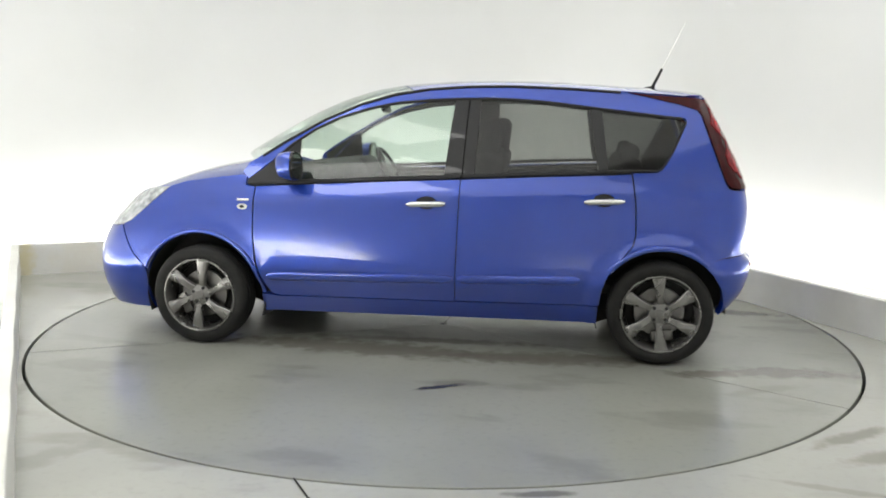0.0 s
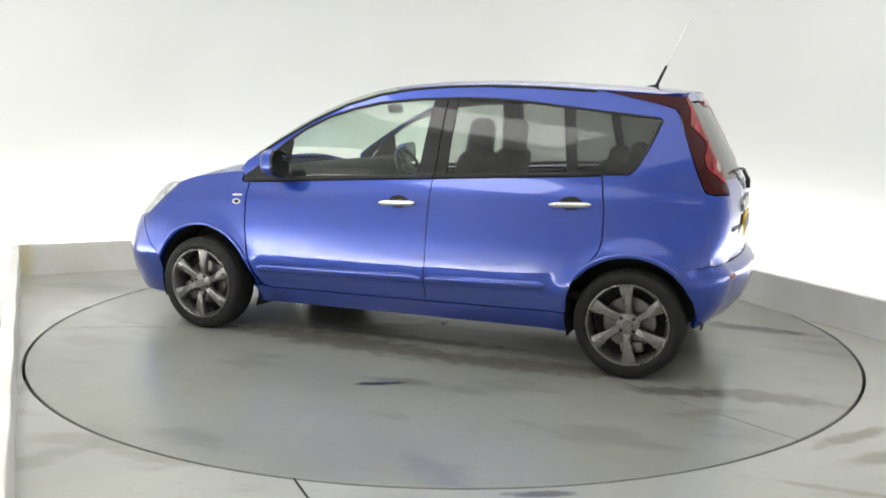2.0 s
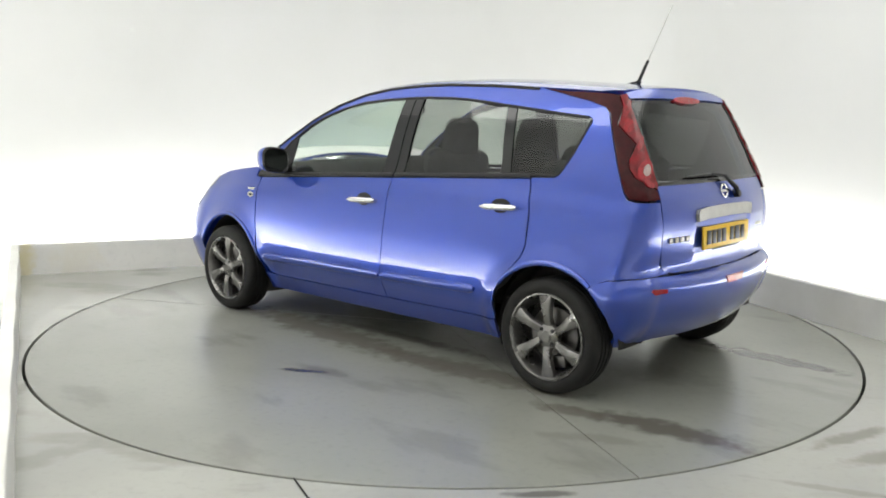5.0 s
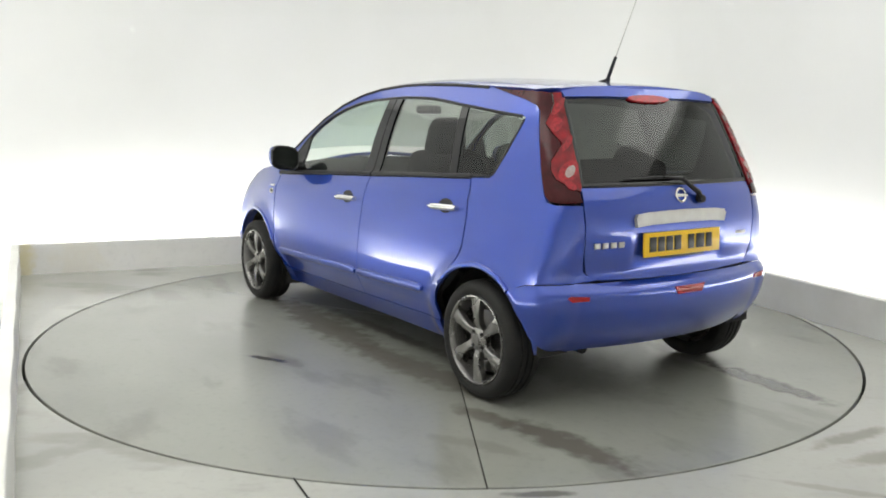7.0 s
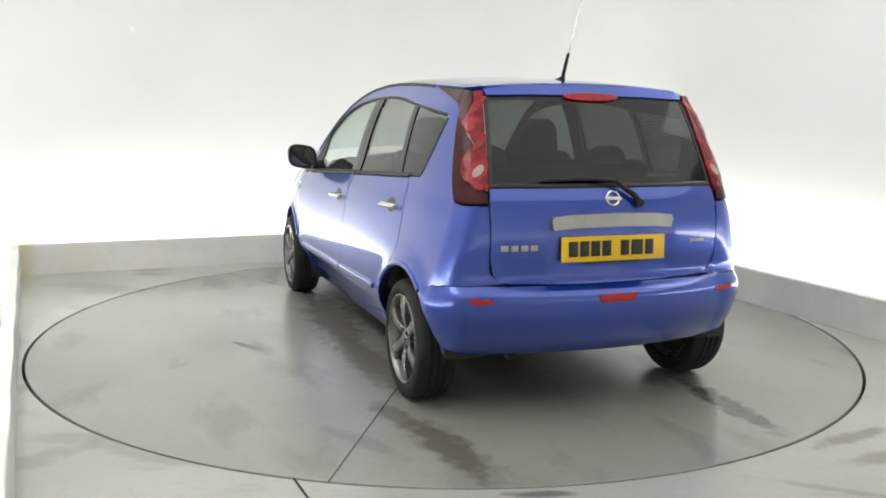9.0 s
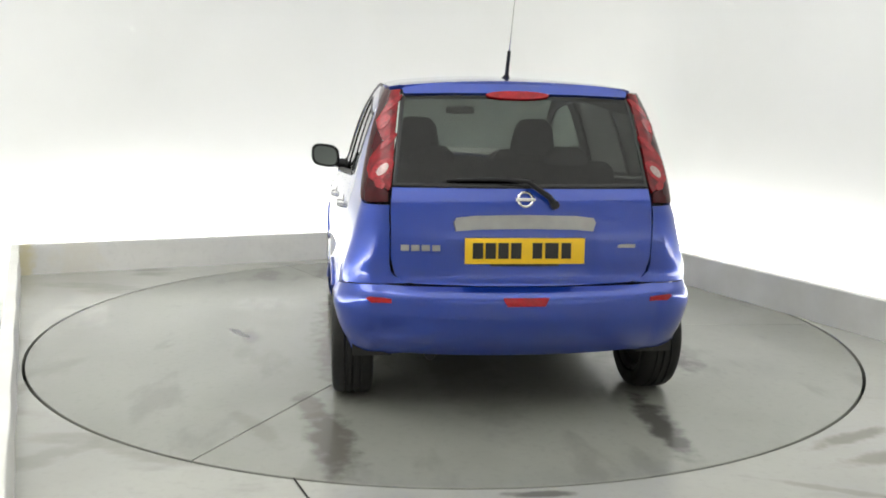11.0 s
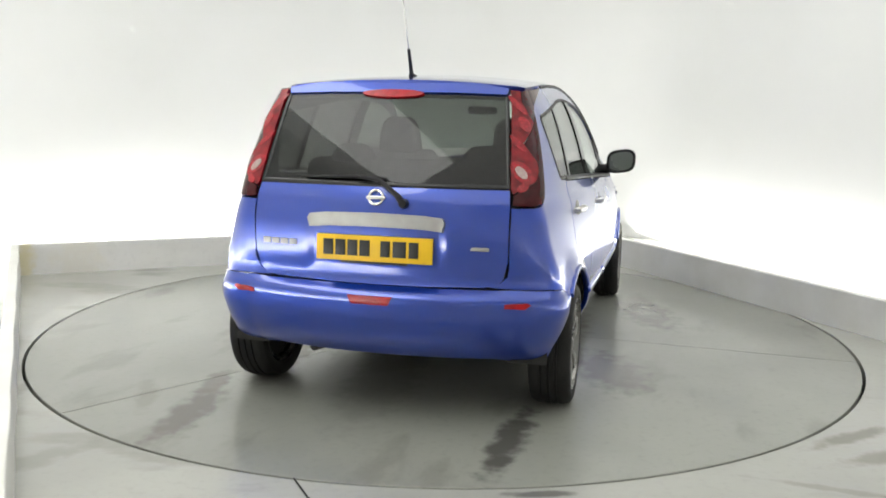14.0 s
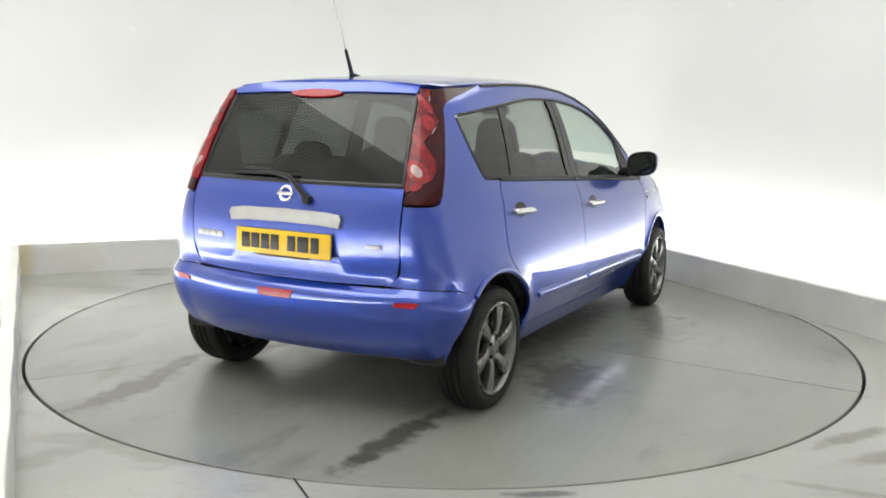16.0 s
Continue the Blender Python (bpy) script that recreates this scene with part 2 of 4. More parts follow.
def box_bm(sx, sy, sz, m=Matrix(), bevel=0.0, seg=2, bm=None):
    bm2 = bmesh.new()
    bmesh.ops.create_cube(bm2, size=1, matrix=Matrix.Diagonal((sx, sy, sz, 1)))
    if bevel:
        bmesh.ops.bevel(bm2, geom=bm2.edges[:], offset=bevel, segments=seg, profile=0.5, affect="EDGES")
    bmesh.ops.transform(bm2, matrix=m, verts=bm2.verts)
    if bm is None:
        return bm2
    tmp = bpy.data.meshes.new("tmp")
    bm2.to_mesh(tmp)
    bm2.free()
    bm.from_mesh(tmp)
    bpy.data.meshes.remove(tmp)
    return bm


def box(name, sx, sy, sz, m, mat, parent=None, bevel=0.0, label="", seg=2):
    return from_bm(name, box_bm(sx, sy, sz, m, bevel, seg), mat, parent, label)


def lathe(profile, axis_m=Matrix(), n=48, closed=True):
    """Profile of (radius, height) turned round z."""
    bm = bmesh.new()
    rings = []
    for r, h in profile:
        rings.append([bm.verts.new(axis_m @ Vector((r * math.cos(2 * math.pi * i / n), r * math.sin(2 * math.pi * i / n), h))) for i in range(n)])
    pairs = list(zip(rings, rings[1:])) + ([(rings[-1], rings[0])] if closed else [])
    for a, b in pairs:
        for i in range(n):
            bm.faces.new((a[i], a[(i + 1) % n], b[(i + 1) % n], b[i]))
    return bm


def curve(points):
    """Smooth interpolation through (x, y) points, flat-ended cubic pieces."""
    pts = sorted(points)
    xs, ys = [p[0] for p in pts], [p[1] for p in pts]
    d = [(ys[i + 1] - ys[i]) / (xs[i + 1] - xs[i]) for i in range(len(xs) - 1)]
    t = [d[0]] + [0.0 if d[i - 1] * d[i] <= 0 else 2 * d[i - 1] * d[i] / (d[i - 1] + d[i]) for i in range(1, len(d))] + [d[-1]]

    def f(x):
        if x <= xs[0]:
            return ys[0] + t[0] * (x - xs[0])
        if x >= xs[-1]:
            return ys[-1] + t[-1] * (x - xs[-1])
        i = max(j for j in range(len(xs) - 1) if xs[j] <= x)
        h = xs[i + 1] - xs[i]
        s = (x - xs[i]) / h
        return (ys[i] * (1 + 2 * s) * (1 - s) ** 2 + t[i] * h * s * (1 - s) ** 2 + ys[i + 1] * s * s * (3 - 2 * s) + t[i + 1] * h * s * s * (s - 1))
    return f


def inside(poly, x, y):
    c = False
    for (x1, y1), (x2, y2) in zip(poly, poly[1:] + poly[:1]):
        if (y1 > y) != (y2 > y) and x < (x2 - x1) * (y - y1) / (y2 - y1) + x1:
            c = not c
    return c


def edge_distance(poly, x, y):
    best = 9.0
    for (x1, y1), (x2, y2) in zip(poly, poly[1:] + poly[:1]):
        dx, dy = x2 - x1, y2 - y1
        k = max(0, min(1, ((x - x1) * dx + (y - y1) * dy) / (dx * dx + dy * dy + 1e-12)))
        best = min(best, math.hypot(x - x1 - k * dx, y - y1 - k * dy))
    return best


def resample(poly, step, closed=True):
    out = []
    pairs = list(zip(poly, poly[1:] + poly[:1])) if closed else list(zip(poly, poly[1:]))
    for a, b in pairs:
        n = max(1, math.ceil(math.hypot(b[0] - a[0], b[1] - a[1]) / step))
        out += [(a[0] + (b[0] - a[0]) * i / n, a[1] + (b[1] - a[1]) * i / n) for i in range(n)]
    return out if closed else out + [poly[-1]]


def normal_at(fn, u, v):
    e = 0.004
    n = (fn(u + e, v) - fn(u - e, v)).cross(fn(u, v + e) - fn(u, v - e)).normalized()
    p = fn(u, v)
    c = Vector((max(-1.15, min(1.1, p.x)), 0, max(0.5, min(1.05, p.z))))
    return n if n.dot(p - c) > 0 else -n


def patch(name, fn, poly, mat, parent=None, step=0.04, thick=0.02, lift=0.0, label="", side=1):
    """A panel: a polygon of a curved surface fn(u, v), meshed, with folded edges and a back.
    side -1 mirrors it to the other side of the car."""
    b = resample(poly, step)
    us, vs = [p[0] for p in b], [p[1] for p in b]
    pts = list(b)
    nu, nv = int((max(us) - min(us)) / step) + 1, int((max(vs) - min(vs)) / step) + 1
    for i in range(nu + 1):
        for j in range(nv + 1):
            x, y = min(us) + (i + 0.5 * (j % 2)) * step, min(vs) + j * step
            if inside(b, x, y) and edge_distance(b, x, y) > 0.45 * step:
                pts.append((x, y))
    vv, _, ff, *_ = delaunay_2d_cdt([Vector(p) for p in pts], [], [list(range(len(b)))], 1, 1e-6)
    flip = Vector((1, side, 1))
    front, back = [], []
    for p in vv:
        n = normal_at(fn, p.x, p.y)
        q = fn(p.x, p.y) + n * lift
        front.append(q * flip)
        back.append((q - n * thick) * flip)
    k = len(front)
    faces, smooth = [], []
    count = {}
    for f in ff:
        p0, p1, p2 = (front[i] for i in f[:3])
        g = list(f)
        mid = vv[f[0]]
        n = normal_at(fn, mid.x, mid.y) * flip
        if (p1 - p0).cross(p2 - p0).dot(n) < 0:
            g.reverse()
        faces.append(g)
        smooth.append(True)
        for a, c in zip(g, g[1:] + g[:1]):
            count[(a, c)] = True
    verts = front + back
    nf = len(faces)
    for g in faces[:nf]:
        faces.append([i + k for i in reversed(g)])
        smooth.append(True)
    for a, c in [e for e in count if (e[1], e[0]) not in count]:
        s = len(verts)
        verts += [front[a], front[c], back[c], back[a]]
        faces.append([s + 3, s + 2, s + 1, s])
        smooth.append(False)
    ob = part(name, verts, faces, mat, parent, label, True, smooth)
    if mat.name in PANES:
        ob.data.materials.append(PANES[mat.name])
        ob.data.polygons.foreach_set("material_index", [0] * nf + [1] * (len(faces) - nf))
    return ob


def ribbon(name, fn, line, width, mat, parent=None, thick=0.012, lift=0.004, side=1, step=0.03, label="", taper=0.0):
    """A strip of constant width along a line of a curved surface, such as a seal or a moulding."""
    pts = resample(line, step, closed=False)
    prof = [(-0.5, -1.0), (-0.5, -0.1), (-0.42, 0.22), (-0.22, 0.42), (0.0, 0.48), (0.22, 0.42), (0.42, 0.22), (0.5, -0.1), (0.5, -1.0)]
    verts, faces = [], []
    flip = Vector((1, side, 1))
    for i, p in enumerate(pts):
        a, c = pts[max(0, i - 1)], pts[min(len(pts) - 1, i + 1)]
        d = Vector((c[0] - a[0], c[1] - a[1])).normalized()
        nrm = Vector((-d.y, d.x))
        end = min(math.hypot(p[0] - q[0], p[1] - q[1]) for q in (pts[0], pts[-1]))
        slim = 1.0 if not taper else min(1.0, 0.45 + 0.55 * math.sqrt(end / taper))
        for w, h in prof:
            u, v = p[0] + nrm.x * w * width * slim, p[1] + nrm.y * w * width * slim
            verts.append((fn(u, v) + normal_at(fn, u, v) * (lift + h * thick)) * flip)
    m = len(prof)
    for i in range(len(pts) - 1):
        for j in range(m):
            q = [i * m + j, i * m + (j + 1) % m, (i + 1) * m + (j + 1) % m, (i + 1) * m + j]
            faces.append(q)
    faces += [list(range(m)), list(reversed(range((len(pts) - 1) * m, len(pts) * m)))]
    bm = bmesh.new()
    vs = [bm.verts.new(v) for v in verts]
    for f in faces:
        bm.faces.new([vs[i] for i in f])
    return from_bm(name, bm, mat, parent, label)
# ------------------------------------------------------------------ booth
def plan_prism(name, outline, z0, z1, mat, label, category="", kind="structure"):
    bm = bmesh.new()
    low = [bm.verts.new((p[0], p[1], z0)) for p in outline]
    top = [bm.verts.new((p[0], p[1], z1)) for p in outline]
    n = len(outline)
    for i in range(n):
        bm.faces.new((low[i], low[(i + 1) % n], top[(i + 1) % n], top[i]))
    bm.faces.new(low)
    bm.faces.new(top)
    return tagged(from_bm(name, bm, mat), label, category, "", kind)


TABLE_R, GAP = 2.439, 0.014


def ring_floor():
    """Floor sheet with the round opening of the turntable."""
    n = 160
    verts, faces = [], []
    corners = [booth(9, -10), booth(9, 6), booth(-9, 6), booth(-9, -10)]
    radii = [TABLE_R + GAP, 2.7, 3.2, 4.2]
    for r in radii:
        for i in range(n):
            a = 2 * math.pi * i / n
            verts.append((r * math.cos(a), r * math.sin(a), 0))
    for k in range(len(radii) - 1):
        for i in range(n):
            j = (i + 1) % n
            faces.append([k * n + i, k * n + j, (k + 1) * n + j, (k + 1) * n + i][::-1])
    base = (len(radii) - 1) * n
    for i in range(n):
        a = 2 * math.pi * i / n
        verts.append((11 * math.cos(a), 11 * math.sin(a), 0))
    for i in range(n):
        j = (i + 1) % n
        faces.append([base + i, base + j, base + n + j, base + n + i][::-1])
    s = len(verts)                       # wall of the opening
    for i in range(n):
        verts.append((verts[i][0], verts[i][1], -0.12))
    for i in range(n):
        j = (i + 1) % n
        faces.append([i, j, s + j, s + i])
    ob = part("floor", verts, [f[::-1] for f in faces], FLOORPAINT, smooth=False)
    return tagged(ob, "scuffed pale grey painted floor round a turntable", "floor", "", "structure")


ring_floor()
pit = lathe([(0.0001, -0.13), (3.0, -0.13), (3.0, -0.14), (0.0001, -0.14)], n=64)
tagged(from_bm("turntable_pit", pit, DARKGAP), "dark pit under the turntable edge", "pit", "", "structure")


def turntable():
    """Round deck of three steel plates that meet in radial seams, on a dark carrier."""
    bm = lathe([(0.0001, -0.03), (TABLE_R - 0.02, -0.03), (TABLE_R - 0.02, -0.10), (0.0001, -0.10)], n=120, closed=False)
    bmesh.ops.remove_doubles(bm, verts=bm.verts, dist=0.0005)
    ob = from_bm("turntable", bm, DARKGAP)
    tagged(ob, "round grey painted car turntable with damp stains", "turntable")
    seams = (28.0, 150.0, 266.5)
    for a0, a1 in zip(seams, seams[1:] + (seams[0] + 360,)):
        n = 60
        bis = radians((a0 + a1) / 2)
        shift = Vector((math.cos(bis), math.sin(bis), 0)) * 0.0036
        verts, faces = [], []
        radii = (0.02, 0.6, 1.2, 1.8, TABLE_R - 0.008, TABLE_R - 0.005, TABLE_R - 0.003)
        heights = (0, 0, 0, 0, 0, -0.003, -0.03)
        for r, h in zip(radii, heights):
            for i in range(n + 1):
                a = radians(a0 + (a1 - a0) * i / n)
                verts.append(Vector((r * math.cos(a), r * math.sin(a), h)) + shift)
        w = n + 1
        for k in range(len(radii) - 1):
            for i in range(n):
                faces.append([k * w + i, (k + 1) * w + i, (k + 1) * w + i + 1, k * w + i + 1])
        for side in (0, n):              # cut faces along the seams
            base = len(verts)
            for k in range(5):
                verts.append(verts[k * w + side] + Vector((0, 0, -0.03)))
            for k in range(4):
                q = [k * w + side, (k + 1) * w + side, base + k + 1, base + k]
                faces.append(q if side else q[::-1])
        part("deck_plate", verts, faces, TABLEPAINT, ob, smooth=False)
    return ob


table = turntable()

seam_dir = (Vector((-0.468, -2.532, 0)) - Vector((-0.54, -2.386, 0))).normalized()
seam_n = Vector((-seam_dir.y, seam_dir.x, 0))
p0 = Vector((-0.545, -2.385, 0.004))
tagged(part("floor_seam", [p0 - seam_n * 0.004, p0 + seam_n * 0.004, p0 + seam_dir * 3 + seam_n * 0.003, p0 + seam_dir * 3 - seam_n * 0.003], [[0, 3, 2, 1]], DARKGAP, smooth=False),
       "thin dark joint in the grey floor", "seam", "", "structure")

# low kerb screens
KT = 0.06


def kerb(name, a, b, inner, label, mat=KERBPAINT):
    """Low white board between plan points a and b, with a rounded top, standing outside the line."""
    p, q = booth(*a), booth(*b)
    d = (q - p).normalized()
    o = booth(*inner) - booth(0, 0)
    bm = bmesh.new()
    prof = [(0, 0.0), (0, 0.246), (0.004, 0.25), (KT - 0.004, 0.25), (KT, 0.246), (KT, 0.0)]
    m = 24
    rows = []
    for i in range(m + 1):
        c = p + (q - p) * (i / m)
        wob = 0.003 * math.sin(i * 1.7)
        rows.append([bm.verts.new(c + o * (w + wob) + Vector((0, 0, h))) for w, h in prof])
    for r, s in zip(rows, rows[1:]):
        for j in range(len(prof)):
            k = (j + 1) % len(prof)
            bm.faces.new((r[j], r[k], s[k], s[j]))
    bm.faces.new(rows[0])
    bm.faces.new(rows[-1])
    return tagged(from_bm(name, bm, mat), label, "kerb", "", "structure")


kerb("kerb_back", (KUL - 0.095 - KT, KV), (KUR + KT, KV), (0, 1), "low scuffed white kerb board with a yellowed corner", KERBPAINT_BACK)
kerb("kerb_side", (KUR, KV), (KUR, BACK_F + 0.6), (1, 0), "low scuffed white kerb board beside the turntable")
kerb("kerb_flank", (KUL - 0.095, KV), (KUL + 0.189, -3.2), (-1, 0), "low white kerb board flanking the turntable")


def backdrop():
    """Seamless white backdrop: walls with wide rounded corners, thick."""
    r, m = 1.3, 14
    inner = [(BACK_L, BACK_F)]
    for i in range(m + 1):
        a = math.pi - i / m * math.pi / 2
        inner.append((BACK_L + 0.45 + 0.45 * math.cos(a), BACK_V - 0.45 + 0.45 * math.sin(a)))
    for i in range(m + 1):
        a = math.pi / 2 - i / m * math.pi / 2
        inner.append((BACK_R - r + r * math.cos(a), BACK_V - r + r * math.sin(a)))
    inner.append((BACK_R, BACK_F))
    outer = [(x * 1.04, y + 0.15 if y > 0 else y) for x, y in inner]
    bm = bmesh.new()
    cols = []
    for ring in (inner, outer):
        cols.append([[bm.verts.new(booth(x, y, z)) for z in (0, CEIL * 0.5, CEIL)] for x, y in ring])
    n = len(inner)
    for c in cols:
        for i in range(n - 1):
            for k in range(2):
                bm.faces.new((c[i][k], c[i + 1][k], c[i + 1][k + 1], c[i][k + 1]))
    for i in range(n - 1):
        bm.faces.new((cols[0][i][2], cols[0][i + 1][2], cols[1][i + 1][2], cols[1][i][2]))
    for i in (0, n - 1):
        for k in range(2):
            bm.faces.new((cols[0][i][k], cols[0][i][k + 1], cols[1][i][k + 1], cols[1][i][k]))
    return tagged(from_bm("wall_backdrop", bm, WHITEWALL), "seamless white studio backdrop wall lit from below", "wall", "", "structure")


backdrop()
plan_prism("wall_entrance", [booth(BACK_L - 0.2, BACK_F), booth(BACK_R + 0.2, BACK_F), booth(BACK_R + 0.2, BACK_F - 0.2), booth(BACK_L - 0.2, BACK_F - 0.2)], 0, CEIL, WHITEWALL,
               "plain white wall closing the studio", "wall")
plan_prism("ceiling", [booth(BACK_L - 0.2, BACK_F - 0.2), booth(BACK_R + 0.2, BACK_F - 0.2), booth(BACK_R + 0.2, BACK_V + 0.3), booth(BACK_L - 0.2, BACK_V + 0.3)], CEIL, CEIL + 0.1, WHITEWALL,
           "plain white studio ceiling", "ceiling")
# ------------------------------------------------------------------ car body surface
# Car space: x forward, y to its left, z up; origin over the turntable's axis, shifted to the car's middle plane.
HX_F, HX_R, HUB_Z = 1.317, -1.283, 0.275
ARCH_F, ARCH_R = 0.361, 0.348
ZS = (0.15, 0.30, 0.45, 0.60, 0.80, 0.93, 1.03, 1.20, 1.35, 1.47)
WIDTHS = {
    -1.75: (0.65, 0.728, 0.770, 0.766, 0.712, 0.68, 0.665, 0.625, 0.58, 0.535),
    -1.25: (0.69, 0.768, 0.808, 0.803, 0.765, 0.742, 0.725, 0.682, 0.632, 0.572),
    -0.55: (0.70, 0.785, 0.840, 0.832, 0.806, 0.780, 0.745, 0.697, 0.643, 0.580),
    0.20: (0.72, 0.800, 0.859, 0.853, 0.830, 0.800, 0.752, 0.702, 0.646, 0.585),
    1.00: (0.735, 0.812, 0.876, 0.876, 0.860, 0.815, 0.750, 0.695, 0.645, 0.590),
    1.75: (0.72, 0.790, 0.838, 0.832, 0.780, 0.720, 0.660, 0.62, 0.58, 0.54),
}
WCURVES = [(x, curve(list(zip(ZS, w)))) for x, w in WIDTHS.items()]


def flare(x, z):
    f = math.exp(-((math.hypot(x - HX_F, z - HUB_Z) - ARCH_F - 0.015) / 0.035) ** 2)
    r = math.exp(-((math.hypot(x - HX_R, z - HUB_Z) - ARCH_R - 0.015) / 0.04) ** 2)
    return 0.014 * f + 0.022 * r


def step_down(t, at):
    k = max(0.0, min(1.0, (t - at + 0.02) / 0.04))
    return 1 - k * k * (3 - 2 * k)


SHOULDER = curve([(-1.8, 0.90), (-1.2, 0.945), (-0.2, 0.925), (0.9, 0.87), (1.7, 0.80)])


def side_y(x, z):
    return curve([(sx, c(z)) for sx, c in WCURVES])(x) + flare(x, z) - 0.004 * math.exp(-((z - 0.335) / 0.02) ** 2) + 0.009 * step_down(z, SHOULDER(x)) + 0.005 * step_down(z, 0.572) * max(0.0, min(1.0, (-1.45 - x) / 0.15))


REAR_X = curve([(0.22, -1.65), (0.30, -1.760), (0.40, -1.826), (0.50, -1.850), (0.555, -1.852), (0.566, -1.846), (0.576, -1.832), (0.600, -1.788), (0.63, -1.772),
                (0.72, -1.783), (0.82, -1.787), (0.95, -1.766), (1.02, -1.735), (1.20, -1.645), (1.42, -1.520), (1.46, -1.495), (1.50, -1.455)])
REAR_CROWN = curve([(0.22, 0.09), (0.45, 0.08), (0.56, 0.075), (0.62, 0.045), (1.02, 0.045), (1.42, 0.043), (1.5, 0.05)])
REAR_YC = curve([(0.22, 0.60), (0.45, 0.61), (0.57, 0.61), (0.63, 0.575), (0.80, 0.575), (0.96, 0.575), (1.02, 0.565), (1.20, 0.547), (1.42, 0.518), (1.50, 0.50)])
REAR_XS = curve([(0.22, -1.575), (0.45, -1.56), (0.57, -1.57), (0.65, -1.61), (0.80, -1.62), (0.96, -1.592), (1.02, -1.572), (1.20, -1.498), (1.42, -1.395), (1.50, -1.35)])
FRONT_X = curve([(0.12, 2.11), (0.20, 2.165), (0.35, 2.20), (0.45, 2.20), (0.55, 2.17), (0.65, 2.11), (0.75, 2.01), (0.85, 1.90), (0.92, 1.78)])
FRONT_YC = curve([(0.12, 0.47), (0.9, 0.43)])
FRONT_XS = curve([(0.12, 1.66), (0.35, 1.70), (0.55, 1.66), (0.70, 1.60), (0.80, 1.54), (0.92, 1.42)])


def bell(t, lo, hi, soft):
    s = lambda k: max(0.0, min(1.0, k)) ** 2 * (3 - 2 * max(0.0, min(1.0, k)))
    return s((t - lo) / soft) * s((hi - t) / soft)


def rear_x(y, z):
    recess = 0.007 * bell(y, -0.315, 0.315, 0.03) * bell(z, 0.640, 0.905, 0.05)
    return REAR_X(z) + REAR_CROWN(z) * (abs(y) / 0.58) ** 2.2 + recess


def front_x(y, z):
    return FRONT_X(z) - 0.085 * (abs(y) / 0.45) ** 2


def corner_rear(z):
    xs, yc = REAR_XS(z), REAR_YC(z)
    a, b = xs - rear_x(yc, z), side_y(xs, z) - yc
    return xs, yc, a, b, 1.5708 * math.sqrt((a * a + b * b) / 2)


def corner_front(z):
    xs, yc = FRONT_XS(z), FRONT_YC(z)
    a, b = front_x(yc, z) - xs, side_y(xs, z) - yc
    return xs, yc, a, b, 1.5708 * math.sqrt((a * a + b * b) / 2)


def rear_in(z):
    """Unrolled coordinate at which the rear face begins."""
    xs, yc, a, b, k = corner_rear(z)
    return xs - k


def rear_mirror(X, z):
    return 2 * rear_in(z) - 2 * REAR_YC(z) - X


def front_in(z):
    xs, yc, a, b, k = corner_front(z)
    return xs + k


def front_mirror(X, z):
    return 2 * front_in(z) + 2 * FRONT_YC(z) - X


def skin(X, z):
    """The body's side unrolled round the corners: X runs along the side, round the corner and over the end."""
    if X < 0:
        xs, yc, a, b, k = corner_rear(z)
        if X >= xs:
            return Vector((X, side_y(X, z), z))
        if X >= xs - k:
            t = (xs - X) / k * math.pi / 2
            return Vector((xs - a * math.sin(t), yc + b * math.cos(t), z))
        q = xs - k - X
        if q <= 2 * yc:
            return Vector((rear_x(yc - q, z), yc - q, z))
        p = skin(rear_mirror(X, z), z)
        return Vector((p.x, -p.y, z))
    xs, yc, a, b, k = corner_front(z)
    if X <= xs:
        return Vector((X, side_y(X, z), z))
    if X <= xs + k:
        t = (X - xs) / k * math.pi / 2
        return Vector((xs + a * math.sin(t), yc + b * math.cos(t), z))
    q = X - xs - k
    if q <= 2 * yc:
        return Vector((front_x(yc - q, z), yc - q, z))
    p = skin(front_mirror(X, z), z)
    return Vector((p.x, -p.y, z))


def rear(y, z):
    return Vector((rear_x(y, z), y, z))


RAIL = curve([(-1.50, 1.430), (-1.38, 1.447), (-1.03, 1.470), (-0.72, 1.488), (-0.41, 1.496), (-0.20, 1.492), (0.035, 1.475), (0.231, 1.442),
              (0.43, 1.382), (0.63, 1.292), (0.84, 1.172), (0.98, 1.085), (1.08, 1.02)])
LEAD = curve([(-1.5, -0.045), (-1.2, -0.03), (-0.5, 0.0), (0.0, 0.10), (0.25, 0.17), (0.6, 0.20), (1.08, 0.22)])
CROWN = curve([(-1.5, 0.03), (-1.0, 0.035), (0.2, 0.035), (0.6, 0.03), (1.08, 0.03)])


def top(X, u):
    """Roof and windscreen: X along the rail, u from -0.6 to 0.6 across."""
    w = u / 0.6
    z = RAIL(X)
    k = 1 - w * w
    drop = -0.012 * max(0, abs(w) - 0.9) * 10
    return Vector((X + LEAD(X) * k, w * (side_y(X, z) - 0.012), z + CROWN(X) * k + 0.010 + drop * 0.8))


HOOD_Z = curve([(0.95, 1.055), (1.15, 1.045), (1.35, 1.010), (1.55, 0.965), (1.70, 0.915), (1.82, 0.86), (1.92, 0.79)])


def hood(x, y):
    return Vector((x, y, HOOD_Z(x) - 0.14 * (abs(y) / 0.72) ** 2.4 * (0.35 + 0.65 * min(1, max(0, (1.9 - x) / 0.6)))))


def arc(cx, cz, r, a0, a1, n=18):
    return [(cx + r * math.cos(radians(a0 + (a1 - a0) * i / n)), cz + r * math.sin(radians(a0 + (a1 - a0) * i / n))) for i in range(n + 1)]


